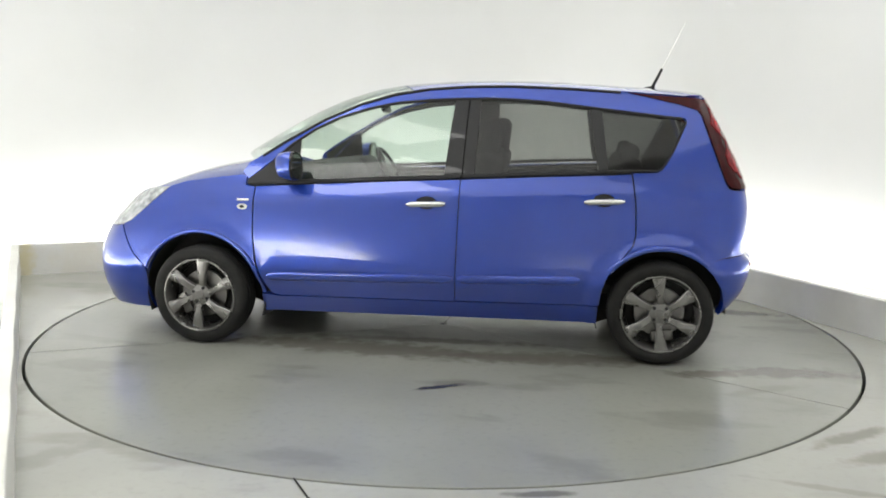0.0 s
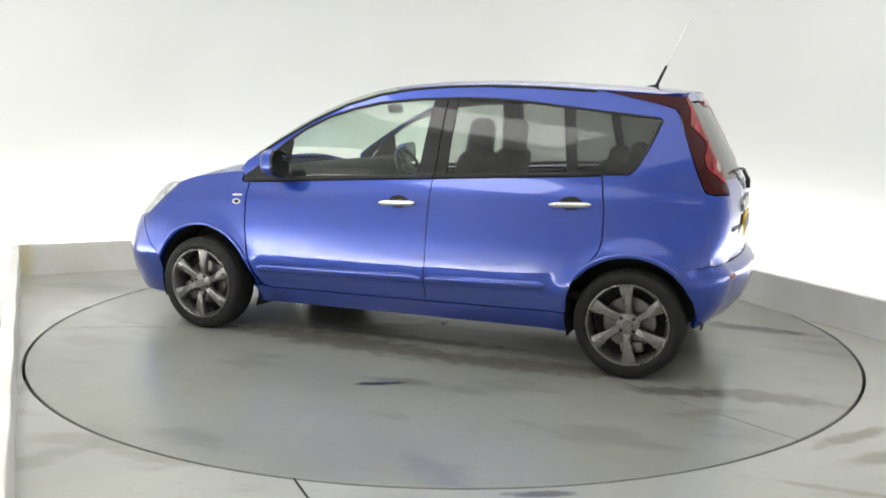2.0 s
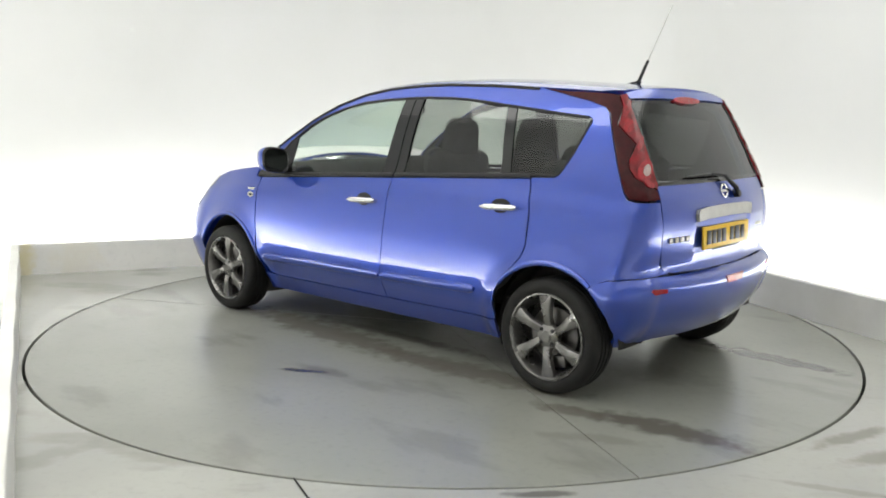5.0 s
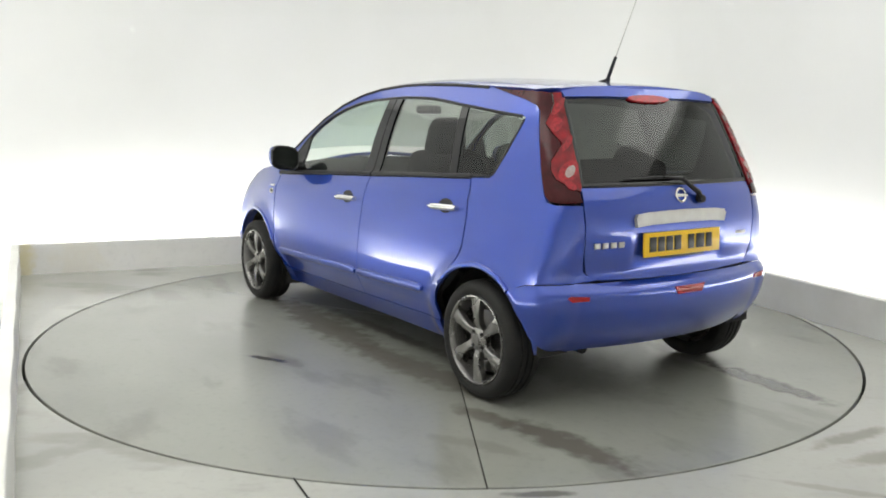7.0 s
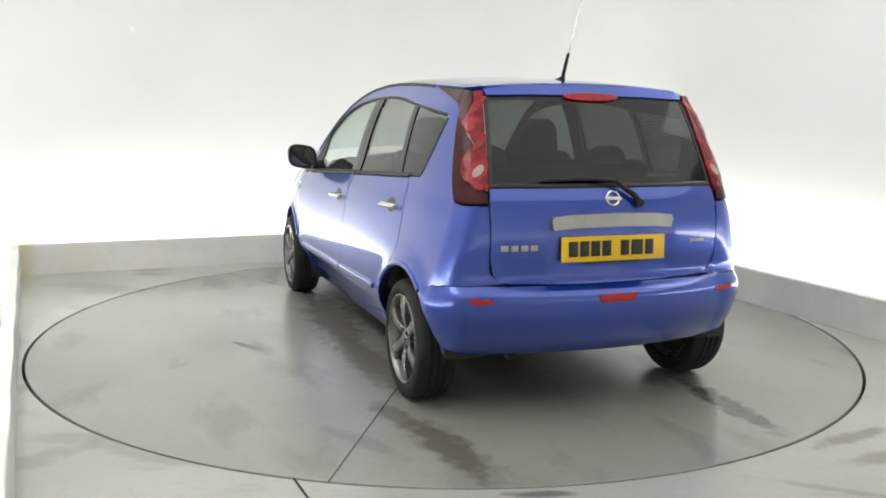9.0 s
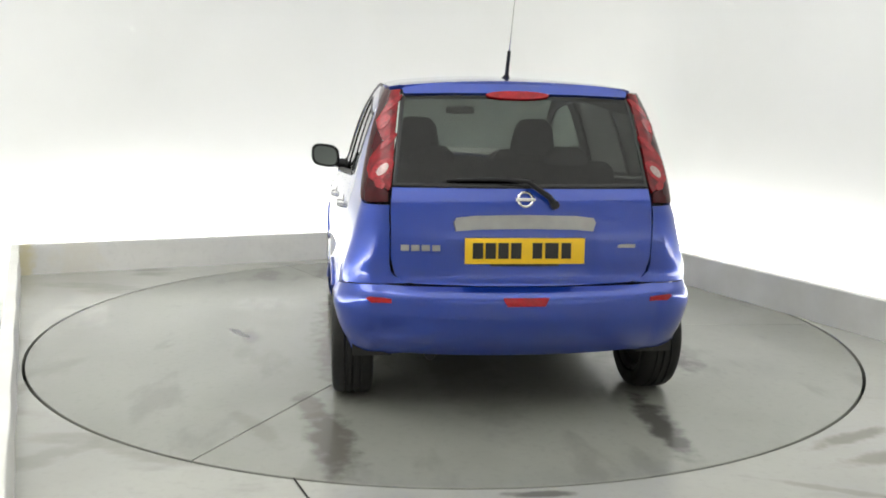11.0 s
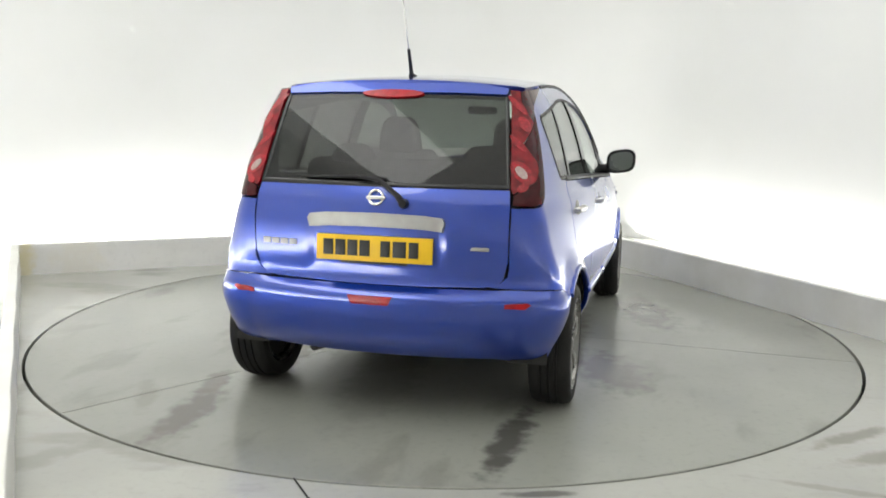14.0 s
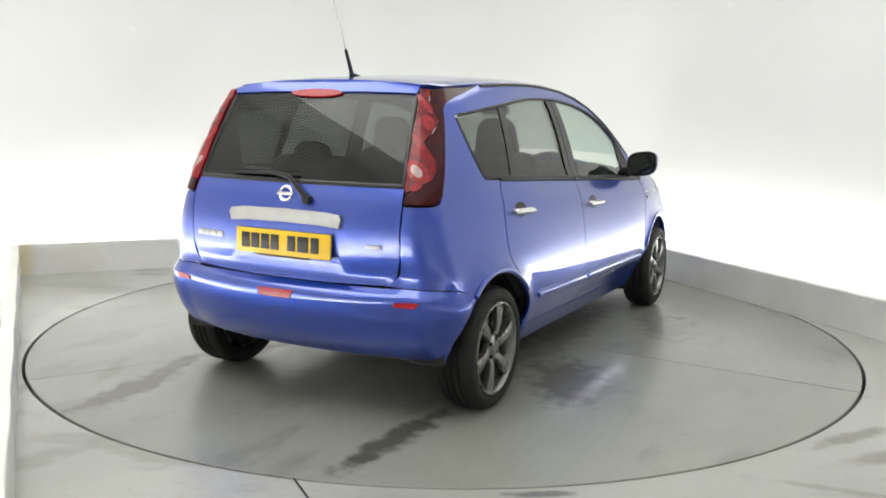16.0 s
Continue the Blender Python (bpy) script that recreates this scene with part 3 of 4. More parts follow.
DLO_TOP = [(1.045, 0.945), (0.913, 1.058), (0.81, 1.150), (0.68, 1.238), (0.541, 1.306), (0.38, 1.358), (0.213, 1.394), (0.03, 1.412), (-0.145, 1.420), (-0.296, 1.424),
           (-0.45, 1.421), (-0.576, 1.414), (-0.70, 1.402), (-0.851, 1.384), (-1.0, 1.368), (-1.123, 1.354), (-1.25, 1.340), (-1.36, 1.329)]
DLO_TAIL = [(-1.383, 1.318), (-1.385, 1.30), (-1.365, 1.25), (-1.325, 1.155), (-1.285, 1.08), (-1.262, 1.048), (-1.24, 1.036)]
DLO_LOW = [(-1.24, 1.036), (-1.10, 1.034), (-0.934, 1.024), (-0.55, 1.006), (-0.17, 0.985), (0.30, 0.962), (0.77, 0.934), (1.045, 0.918)]
dlo_top_z = curve(DLO_TOP[1:])
dlo_low_z = curve(DLO_LOW)

car = new("car")
tagged(car, "bright blue metallic five-door hatchback with graphite alloy wheels", "car")
CAR_SHIFT = -0.1345

from_bm("underbody", box_bm(1.80, 1.50, 0.10, pose(0.02, 0, 0.265), 0.03), LINER, car, "dark dirty underbody")
from_bm("floor_pan", box_bm(3.3, 1.06, 0.10, pose(0.05, 0, 0.30), 0.03), LINER, car)
from_bm("rear_beam_axle", box_bm(0.10, 1.10, 0.08, pose(HX_R, 0, 0.26), 0.03), LINER, car)


def body_panels(s):
    """All panels of one side; s = 1 left, -1 right."""
    # front wing
    wing = [(0.998, 0.905), (0.998, 0.62), (0.990, 0.52)] + arc(HX_F, HUB_Z, ARCH_F, 151, 22) + \
           [(1.66, 0.42), (1.74, 0.50), (1.80, 0.60), (1.84, 0.665), (1.775, 0.690), (1.68, 0.768), (1.60, 0.840), (1.535, 0.893), (1.42, 0.925), (1.25, 0.950), (1.10, 0.968), (1.055, 0.968), (1.052, 0.915)]
    wing = [(0.931, 0.296), (0.962, 0.296)] + arc(HX_F, HUB_Z, ARCH_F, 175, 152, 5) + wing[3:] + [(0.998, 0.905), (0.998, 0.62), (0.985, 0.49)]
    patch("front_wing", skin, wing, PAINT, car, 0.035, 0.02, side=s)
    # doors
    front_door = [(0.990, 0.908), (0.77, 0.920), (0.30, 0.948), (-0.172, 0.972), (-0.160, 0.41), (-0.155, 0.292), (0.86, 0.283), (0.905, 0.293), (0.935, 0.36), (0.975, 0.49), (0.990, 0.62)]
    fd = patch("front_door", skin, front_door, PAINT, car, 0.035, 0.022, side=s)
    rear_door = [(-0.177, 0.972), (-0.55, 0.993), (-0.934, 1.012), (-1.100, 1.022), (-1.125, 0.86), (-1.130, 0.70), (-1.116, 0.645), (-1.075, 0.592), (-1.025, 0.535),
                 (-0.985, 0.465), (-0.962, 0.39), (-0.954, 0.305), (-0.160, 0.294), (-0.165, 0.41)]
    rd = patch("rear_door", skin, rear_door, PAINT, car, 0.035, 0.022, side=s)
    # sill
    patch("sill", skin, [(0.966, 0.290), (0.86, 0.276), (-0.16, 0.286), (-0.948, 0.298), (-0.944, 0.192), (0.966, 0.180)], PAINT, car, 0.03, 0.03, side=s)
    # body side: roof rail, quarter panel and the corner below the lamp
    low = [(rear_in(z) + 0.001, z) for z in (0.944, 0.85, 0.74, 0.69)] + [(rear_in(0.655) - 0.006, 0.655), (rear_in(0.635) - 0.026, 0.635), (rear_in(0.622) - 0.052, 0.622), (rear_in(0.617) - 0.085, 0.6100)]
    quarter = [(x, RAIL(x)) for x in (1.06, 0.98, 0.84, 0.63, 0.43, 0.231, 0.035, -0.2, -0.41, -0.72, -1.03)] + \
              [(-1.06, 1.462), (-1.20, 1.438), (-1.34, 1.408), (-1.430, 1.378), (-1.458, 1.345), (-1.500, 1.235), (-1.548, 1.110), (-1.598, 0.985), (-1.618, 0.955), (-1.66, 0.944)] + low + \
              [(rear_in(0.613) + 0.012, 0.606), (-1.70, 0.604), (-1.60, 0.593), (-1.555, 0.576)]
    quarter += arc(HX_R, HUB_Z, ARCH_R, 132, 38, 18) + [(-1.018, 0.518), (-1.070, 0.580), (-1.122, 0.640), (-1.137, 0.70), (-1.132, 0.86), (-1.107, 1.028)] + \
               [(-1.24, 1.034)] + DLO_TAIL[::-1] + [(x, z + 0.002) for x, z in DLO_TOP[::-1]] + [(1.052, 0.965), (1.085, 0.985)]
    patch("quarter_panel", skin, quarter, PAINT, car, 0.035, 0.02, side=s)
    trim = [(x, RAIL(x) - 0.012) for x in (1.03, 0.95, 0.84, 0.63, 0.43, 0.231, 0.035, -0.2, -0.41, -0.72, -1.03, -1.3)] + [(-1.36, 1.40), (-1.42, 1.36), (-1.55, 1.05), (-1.55, 0.80), (-1.12, 0.80), (-1.12, 1.02), (-1.25, 1.04), (-1.39, 1.29), (-1.385, 1.325)] + \
           [(x, z + 0.008) for x, z in DLO_TOP[::-1]][1:]
    patch("pillar_lining", skin, trim, TRIM, car, 0.05, 0.01, lift=-0.024, side=s)
    # windows
    glass_low = lambda x: dlo_low_z(x) + 0.012
    glass_top = lambda x: dlo_top_z(x) - 0.014
    xs_f = [0.760, 0.68, 0.60, 0.50, 0.38, 0.25, 0.10, -0.02, -0.120]
    fg = [(x, glass_top(x)) for x in xs_f] + [(-0.082, glass_low(-0.08)), (0.3, glass_low(0.3)), (0.762, glass_low(0.76))]
    g = patch("front_door_window", skin, fg, GLASSCLEAR, fd, 0.06, 0.005, lift=-0.006, side=s, label="clear green-tinted door glass")
    xs_r = [-0.262, -0.36, -0.5, -0.65, -0.78, -0.868]
    rg = [(x, glass_top(x)) for x in xs_r] + [(-0.925, glass_low(-0.925)), (-0.6, glass_low(-0.6)), (-0.245, glass_low(-0.245))]
    patch("rear_door_window", skin, rg, GLASSSIDE, rd, 0.06, 0.005, lift=-0.006, side=s, label="dark privacy door glass")
    qg = [(x, glass_top(x)) for x in (-0.925, -1.05, -1.2, -1.33)] + [(-1.368, 1.308), (-1.368, 1.29), (-1.35, 1.245), (-1.31, 1.155), (-1.272, 1.085), (-1.245, 1.052), (-1.10, 1.047), (-0.975, 1.043)]
    patch("quarter_window", skin, qg, GLASSDARK, car, 0.06, 0.005, lift=-0.005, side=s, label="dark privacy quarter glass")
    # black window surrounds and pillars
    patch("mirror_sail", skin, [(1.045, 0.921), (1.043, 0.946), (0.913, 1.054), (0.81, 1.146), (0.765, 1.178), (0.757, 1.160), (0.768, 0.938)], BLACK, fd, 0.05, 0.012, lift=-0.001, side=s)
    patch("door_pillar", skin, [(-0.120, 1.417), (-0.197, 1.420), (-0.176, 0.990), (-0.078, 0.984)], GLOSS, fd, 0.05, 0.012, side=s)
    patch("door_pillar", skin, [(-0.204, 1.420), (-0.264, 1.422), (-0.246, 0.990), (-0.183, 0.988)], GLOSS, rd, 0.05, 0.012, side=s)
    patch("door_pillar", skin, [(-0.865, 1.381), (-0.928, 1.376), (-0.978, 1.030), (-0.922, 1.026)], GLOSS, rd, 0.05, 0.012, lift=-0.001, side=s)
    patch("pillar_core", skin, [(-0.13, 1.412), (-0.255, 1.414), (-0.24, 0.992), (-0.09, 0.987)], LINER, car, 0.08, 0.01, lift=-0.016, side=s)
    ribbon("window_seal", skin, [(x, dlo_low_z(x) + 0.004) for x in (1.03, 0.77, 0.5, 0.3, 0.0, -0.168)], 0.022, BLACK, fd, 0.008, 0.002, s)
    ribbon("window_seal", skin, [(x, dlo_low_z(x) + 0.004) for x in (-0.184, -0.4, -0.7, -0.934, -1.10)], 0.022, BLACK, rd, 0.008, 0.002, s)
    ribbon("window_seal", skin, [(x, z - 0.006) for x, z in DLO_TOP[1:]], 0.014, BLACK, car, 0.005, 0.001, s)
    ribbon("window_seal", skin, [(-1.08, 1.041), (-1.24, 1.043), (-1.256, 1.056), (-1.28, 1.083), (-1.318, 1.157), (-1.358, 1.25), (-1.377, 1.30), (-1.376, 1.312)], 0.012, BLACK, car, 0.005, 0.001, s)
    # rub strips on the doors
    ribbon("rub_strip", skin, [(0.915, 0.403), (0.4, 0.415), (-0.150, 0.428)], 0.046, PAINT, fd, 0.017, 0.008, s, taper=0.03)
    ribbon("rub_strip", skin, [(-0.176, 0.429), (-0.5, 0.437), (-0.845, 0.447)], 0.046, PAINT, rd, 0.017, 0.008, s, taper=0.03)
    # rolled arch lips and the dark moulding along the roof edge
    ribbon("arch_lip", skin, arc(HX_F, HUB_Z, ARCH_F + 0.013, 150, 24, 24), 0.024, PAINT, car, 0.012, 0.003, s)
    ribbon("arch_lip", skin, arc(HX_R, HUB_Z, ARCH_R + 0.013, 130, 40, 24), 0.024, PAINT, car, 0.014, 0.003, s)
    ribbon("roof_moulding", skin, [(x, RAIL(x) - 0.008) for x in (0.98, 0.84, 0.63, 0.43, 0.231, 0.035, -0.2, -0.41, -0.72, -1.03)], 0.014, BLACK, car, 0.006, 0.003, s, label="thin black roof moulding")
    # inner door trims and shell
    patch("door_trim", skin, [(0.95, 0.90), (-0.15, 0.965), (-0.15, 0.33), (0.88, 0.33)], TRIM, fd, 0.08, 0.03, lift=-0.045, side=s)
    patch("door_trim", skin, [(-0.20, 0.97), (-1.09, 1.01), (-1.09, 0.66), (-0.98, 0.50), (-0.95, 0.33), (-0.20, 0.33)], TRIM, rd, 0.08, 0.03, lift=-0.045, side=s)
    patch("inner_shell", skin, [(1.03, 0.95), (1.02, 0.60), (0.96, 0.42), (0.945, 0.23), (-0.93, 0.24), (-0.945, 0.42), (-1.03, 0.57), (-1.28, 0.66), (-1.50, 0.58), (-1.60, 0.58), (-1.70, 0.62), (-1.70, 0.93), (-1.30, 1.0), (-1.10, 1.02), (-0.17, 0.965)],
          LINER, car, 0.06, 0.008, lift=-0.028, side=s)
    # handles, each over a raised black oval that paints the grip recess's shade
    for door, x0, z0 in ((fd, 0.008, 0.834), (rd, -0.958, 0.871)):
        patch("grip_recess_shade", skin, [(x0 + 0.060 * math.cos(k * 0.5236), z0 + 0.010 + 0.036 * math.sin(k * 0.5236)) for k in range(12)], GLOSS, door, 0.03, 0.004, lift=0.002, side=s, label="dark oval painting the shade of the grip recess")
        ribbon("door_handle", skin, [(x0 + 0.108, z0 - 0.004), (x0 + 0.05, z0 - 0.001), (x0 - 0.05, z0 + 0.002), (x0 - 0.108, z0 + 0.004)], 0.034, CHROME, door, 0.034, 0.018, s, step=0.01, label="chrome pull handle", taper=0.03)
    # wing badge
    patch("side_repeater", skin, [(1.058 + 0.032 * math.cos(k * 0.5236), 0.795 + 0.017 * math.sin(k * 0.5236)) for k in range(12)], CHROME, car, 0.03, 0.006, lift=0.004, side=s, label="small oval clear side repeater")
    patch("repeater_lens", skin, [(1.058 + 0.014 * math.cos(k * 0.5236), 0.795 + 0.009 * math.sin(k * 0.5236)) for k in range(12)], BLACK, car, 0.03, 0.006, lift=0.007, side=s)
    ribbon("wing_badge", skin, [(1.09, 0.832), (1.02, 0.834)], 0.012, CHROME, car, 0.004, 0.003, s)
    # tail lamp: dark outer lens that runs on along the roof edge, bright inner lens
    outer = [(-1.07, 1.4605), (-1.20, 1.446), (-1.30, 1.4415), (-1.38, 1.437), (-1.44, 1.432)] + [(rear_in(z) + 0.05, z) for z in (1.425, 1.38)] + \
            [(rear_in(z) + d, z) for z, d in ((1.335, 0.075), (1.29, 0.105), (1.25, 0.085), (1.205, 0.055), (1.165, 0.085), (1.13, 0.115), (1.09, 0.125), (1.05, 0.110), (1.02, 0.055), (0.995, 0.012), (0.956, 0.006))] + \
            [(-1.69, 0.952), (-1.632, 0.960), (-1.606, 0.985), (-1.555, 1.110), (-1.507, 1.235), (-1.465, 1.345), (-1.437, 1.371), (-1.34, 1.401), (-1.20, 1.431)]
    tl = patch("tail_lamp", skin, outer, LAMPDARK, car, 0.025, 0.02, lift=0.006, side=s, label="dark red tail lamp running up to the roof edge")
    inner = [(rear_in(z) + 0.046, z) for z in (1.425, 1.38)] + [(rear_in(z) + d, z) for z, d in ((1.335, 0.071), (1.29, 0.101), (1.25, 0.081), (1.205, 0.051), (1.165, 0.081), (1.13, 0.111), (1.09, 0.121), (1.05, 0.106), (1.02, 0.051), (0.999, 0.010))] + \
            [(rear_in(z) + 0.003, z) for z in (1.02, 1.1, 1.2, 1.3, 1.38, 1.43)]
    patch("lamp_lens", skin, inner, LAMPLENS, tl, 0.022, 0.02, lift=0.010, side=s, label="deep red faceted lens")
    # bright reflector cells behind the lens, and the red ring round the reversing lens
    for z0, d0, a, b, tilt in ((1.365, 0.030, 0.017, 0.042, 10), (1.285, 0.058, 0.024, 0.034, -25), (1.205, 0.028, 0.015, 0.036, 15), (1.025, 0.050, 0.030, 0.014, 30)):
        c, d = math.cos(radians(tilt)), math.sin(radians(tilt))
        cell = [(rear_in(z0) + d0 + a * c * math.cos(k * 0.5236) - b * d * math.sin(k * 0.5236), z0 + a * d * math.cos(k * 0.5236) + b * c * math.sin(k * 0.5236)) for k in range(12)]
        patch("reflector_cell", skin, cell, LAMPCELL, tl, 0.02, 0.012, lift=0.0115, side=s, label="bright red reflector cell")
    ring = [(rear_in(1.085) + 0.048 + 0.041 * math.cos(k * 0.3142), 1.085 + 0.047 * math.sin(k * 0.3142)) for k in range(20)]
    patch("reflector_ring", skin, ring, LAMPCELL, tl, 0.02, 0.012, lift=0.0120, side=s, label="bright red ring round the reversing lens")
    patch("indicator_lens", skin, [(rear_in(1.08) + 0.046 + 0.020 * math.cos(k * 0.5236), 1.085 + 0.026 * math.sin(k * 0.5236)) for k in range(12)], LAMPCLEAR, tl, 0.02, 0.014, lift=0.0135, side=s, label="clear round reversing lens")
    # headlamp
    patch("headlamp", skin, [(1.542, 0.886), (1.605, 0.832), (1.685, 0.762), (1.78, 0.684), (1.86, 0.655), (1.98, 0.640), (2.08, 0.66), (2.10, 0.70), (1.98, 0.775), (1.86, 0.83), (1.74, 0.865), (1.63, 0.882)], HEADLAMP, car, 0.03, 0.03, lift=0.004, side=s, label="clear plastic headlamp")


for s in (1, -1):
    body_panels(s)

# bumpers, wrapped from wheel arch to wheel arch
edge = [(-1.607, 0.275), (-1.60, 0.34), (-1.578, 0.44), (-1.545, 0.53), (-1.548, 0.572), (-1.60, 0.589), (-1.70, 0.599)] + [(rear_in(0.60) + 0.012, 0.602), (rear_in(0.598) - 0.10, 0.598)]
edge[0:4] = [(HX_R - math.sqrt(ARCH_R ** 2 - (z - HUB_Z) ** 2), z) for z in (0.268, 0.34, 0.42, 0.50, 0.54)]
bumper = edge + [(rear_mirror(x, z), z) for x, z in reversed(edge)]
bumper += [(rear_mirror(x, z), z) for x, z in ((-1.70, 0.258), (rear_in(0.28) - 0.1, 0.283))] + [(rear_in(0.28) - 0.1, 0.283), (-1.70, 0.258)]
rb = patch("rear_bumper", skin, bumper, PAINT, car, 0.018, 0.03)
for s in (1, -1):
    patch("reflector", skin, [(rear_in(0.54) - 0.045, 0.531), (rear_in(0.54) - 0.040, 0.549), (rear_in(0.54) + 0.055, 0.557), (rear_in(0.54) + 0.070, 0.549), (rear_in(0.54) + 0.040, 0.530)], LAMPRED, rb, 0.02, 0.012, lift=0.004, side=s, label="small red reflector")
patch("fog_lamp", rear, [(-0.10, 0.561), (0.10, 0.561), (0.082, 0.526), (-0.082, 0.526)], LAMPRED, rb, 0.02, 0.012, lift=0.004, label="red trapezoid fog lamp")
fedge = [(HX_F + math.sqrt(ARCH_F ** 2 - (z - HUB_Z) ** 2), z) for z in (0.16, 0.22, 0.30, 0.38)] + [(1.668, 0.42), (1.748, 0.50), (1.808, 0.60), (1.85, 0.655), (1.98, 0.632)]
fedge += [(front_in(0.66), 0.655)]
fb = patch("front_bumper", skin, fedge + [(front_mirror(x, z), z) for x, z in reversed(fedge)], PAINT, car, 0.035, 0.03)
patch("lower_grille", skin, [(front_in(0.3) - 0.1, 0.25), (front_in(0.3) - 0.08, 0.36), (front_mirror(front_in(0.3) - 0.08, 0.36), 0.36), (front_mirror(front_in(0.3) - 0.1, 0.25), 0.25)], BLACK, fb, 0.04, 0.01, lift=0.003)
patch("grille", skin, [(front_in(0.68) + 0.06, 0.665), (front_in(0.76) + 0.04, 0.78), (front_mirror(front_in(0.76) + 0.04, 0.78), 0.78), (front_mirror(front_in(0.68) + 0.06, 0.665), 0.665)], BLACK, car, 0.04, 0.02, lift=0.0, label="black front grille")
patch("bonnet", hood, [(0.99, -0.70), (1.25, -0.735), (1.42, -0.725), (1.53, -0.70), (1.64, -0.62), (1.76, -0.52), (1.86, -0.40), (1.90, -0.2), (1.91, 0),
                       (1.90, 0.2), (1.86, 0.40), (1.76, 0.52), (1.64, 0.62), (1.53, 0.70), (1.42, 0.725), (1.25, 0.735), (0.99, 0.70), (1.10, 0.4), (1.14, 0.0), (1.10, -0.4)], PAINT, car, 0.045, 0.02)

# roof and windscreen
patch("roof", top, [(-1.37, -0.6), (0.13, -0.6), (0.13, 0.6), (-1.37, 0.6), (-1.452, 0.53), (-1.458, 0.3), (-1.458, -0.3), (-1.452, -0.53)], PAINT, car, 0.05, 0.02)
patch("headliner", top, [(-1.33, -0.57), (0.10, -0.57), (0.10, 0.57), (-1.33, 0.57)], HEADLINER, car, 0.08, 0.01, lift=-0.035)
patch("windscreen", top, [(0.137, -0.597), (1.03, -0.597), (1.03, 0.597), (0.137, 0.597)], GLASSCLEAR, car, 0.06, 0.006, lift=-0.002, label="clear windscreen")

# tailgate
gate = [(0.563, 1.016), (0.571, 0.95), (0.571, 0.72), (0.553, 0.645), (0.525, 0.618), (0.47, 0.609), (0.2, 0.603), (0, 0.602)]
tg = patch("tailgate", rear, gate + [(-y, z) for y, z in reversed(gate[:-1])], PAINT, car, 0.022, 0.025)
patch("tailgate_lining", rear, [(0.60, 0.60), (0.60, 0.9), (0.585, 1.01), (-0.585, 1.01), (-0.60, 0.9), (-0.60, 0.60)], LINER, tg, 0.05, 0.01, lift=-0.045)
win = [(0.557, 1.022), (0.545, 1.12), (0.530, 1.24), (0.515, 1.36), (0.508, 1.405), (0.3, 1.411), (0, 1.413)]
patch("rear_window", rear, win + [(-y, z) for y, z in reversed(win[:-1])], GLASSREAR, tg, 0.05, 0.006, label="dark tinted rear window")
ribbon("rear_window_edge", rear, [(y, z) for y, z in win[:5]], 0.020, GLOSS, tg, 0.006, 0.002)
ribbon("rear_window_edge", rear, [(-y, z) for y, z in win[:5]], 0.016, GLOSS, tg, 0.006, 0.002)
ribbon("rear_window_edge", rear, [(0.55, 1.028), (0.3, 1.027), (0, 1.026), (-0.3, 1.027), (-0.55, 1.028)], 0.018, GLOSS, tg, 0.006, 0.001)
lip = [(0.505, 1.412), (0.512, 1.438), (0.40, 1.456), (0.25, 1.467), (0, 1.474), (-0.25, 1.467), (-0.40, 1.456), (-0.512, 1.438), (-0.505, 1.412), (-0.3, 1.418), (0, 1.420), (0.3, 1.418)]
sp = patch("roof_spoiler", rear, lip, PAINT, tg, 0.025, 0.05, lift=0.006)
patch("brake_lamp", rear, [(0.142 * math.cos(k * 0.2618), 1.411 + 0.017 * math.sin(k * 0.2618)) for k in range(24)], LAMPRED, tg, 0.02, 0.02, lift=0.012, label="long oval red high-level brake lamp")
patch("chrome_garnish", rear, [(0.300, 0.838), (0.308, 0.875), (0.296, 0.895), (0.22, 0.903), (0, 0.907), (-0.22, 0.903), (-0.296, 0.895), (-0.308, 0.875), (-0.300, 0.838), (-0.2, 0.846), (0, 0.849), (0.2, 0.846)], SATIN, tg, 0.02, 0.03, lift=0.016, label="wide satin metal bar over the plate")
plate_x = rear_x(0.0, 0.755)
pl = box("number_plate", 0.010, 0.520, 0.111, pose(plate_x - 0.012, 0, 0.755, 0, 3, 0), YELLOW, tg, 0.003, "yellow rear plate with dark bars")
for y0, w in ((0.205, 0.045), (0.150, 0.045), (0.095, 0.045), (0.040, 0.045), (-0.052, 0.042), (-0.115, 0.058), (-0.178, 0.042)):
    box("plate_bar", 0.004, w, 0.068, pose(plate_x - 0.0185, y0, 0.757, 0, 3, 0), PLATEINK, pl, 0.001)
box("plate_foot_bar", 0.004, 0.30, 0.010, pose(plate_x - 0.014, 0.0, 0.694, 0, 3, 0), PLATEINK, tg, 0.001)
em = lathe([(0.026, 0.0), (0.036, 0.0), (0.036, 0.007), (0.031, 0.010), (0.026, 0.007)], Matrix.Translation((rear_x(0, 0.975) - 0.002, 0, 0.972)) @ pose(0, 0, 0, 0, -75, 0), n=32)
from_bm("emblem_ring", em, CHROME, tg, "round chrome emblem ring")
box("emblem_bar", 0.008, 0.086, 0.015, pose(rear_x(0, 0.975) - 0.010, 0, 0.972, 0, 15, 0), CHROME, tg, 0.003)
for k in range(4):
    box("name_badge", 0.005, 0.036, 0.026, pose(rear_x(0.5 - 0.044 * k, 0.765) - 0.002, 0.512 - 0.044 * k, 0.765), SATIN, tg, 0.002)
box("trim_badge", 0.004, 0.085, 0.016, pose(rear_x(0.45, 0.772) - 0.002, -0.452, 0.772), SATIN, tg, 0.002)


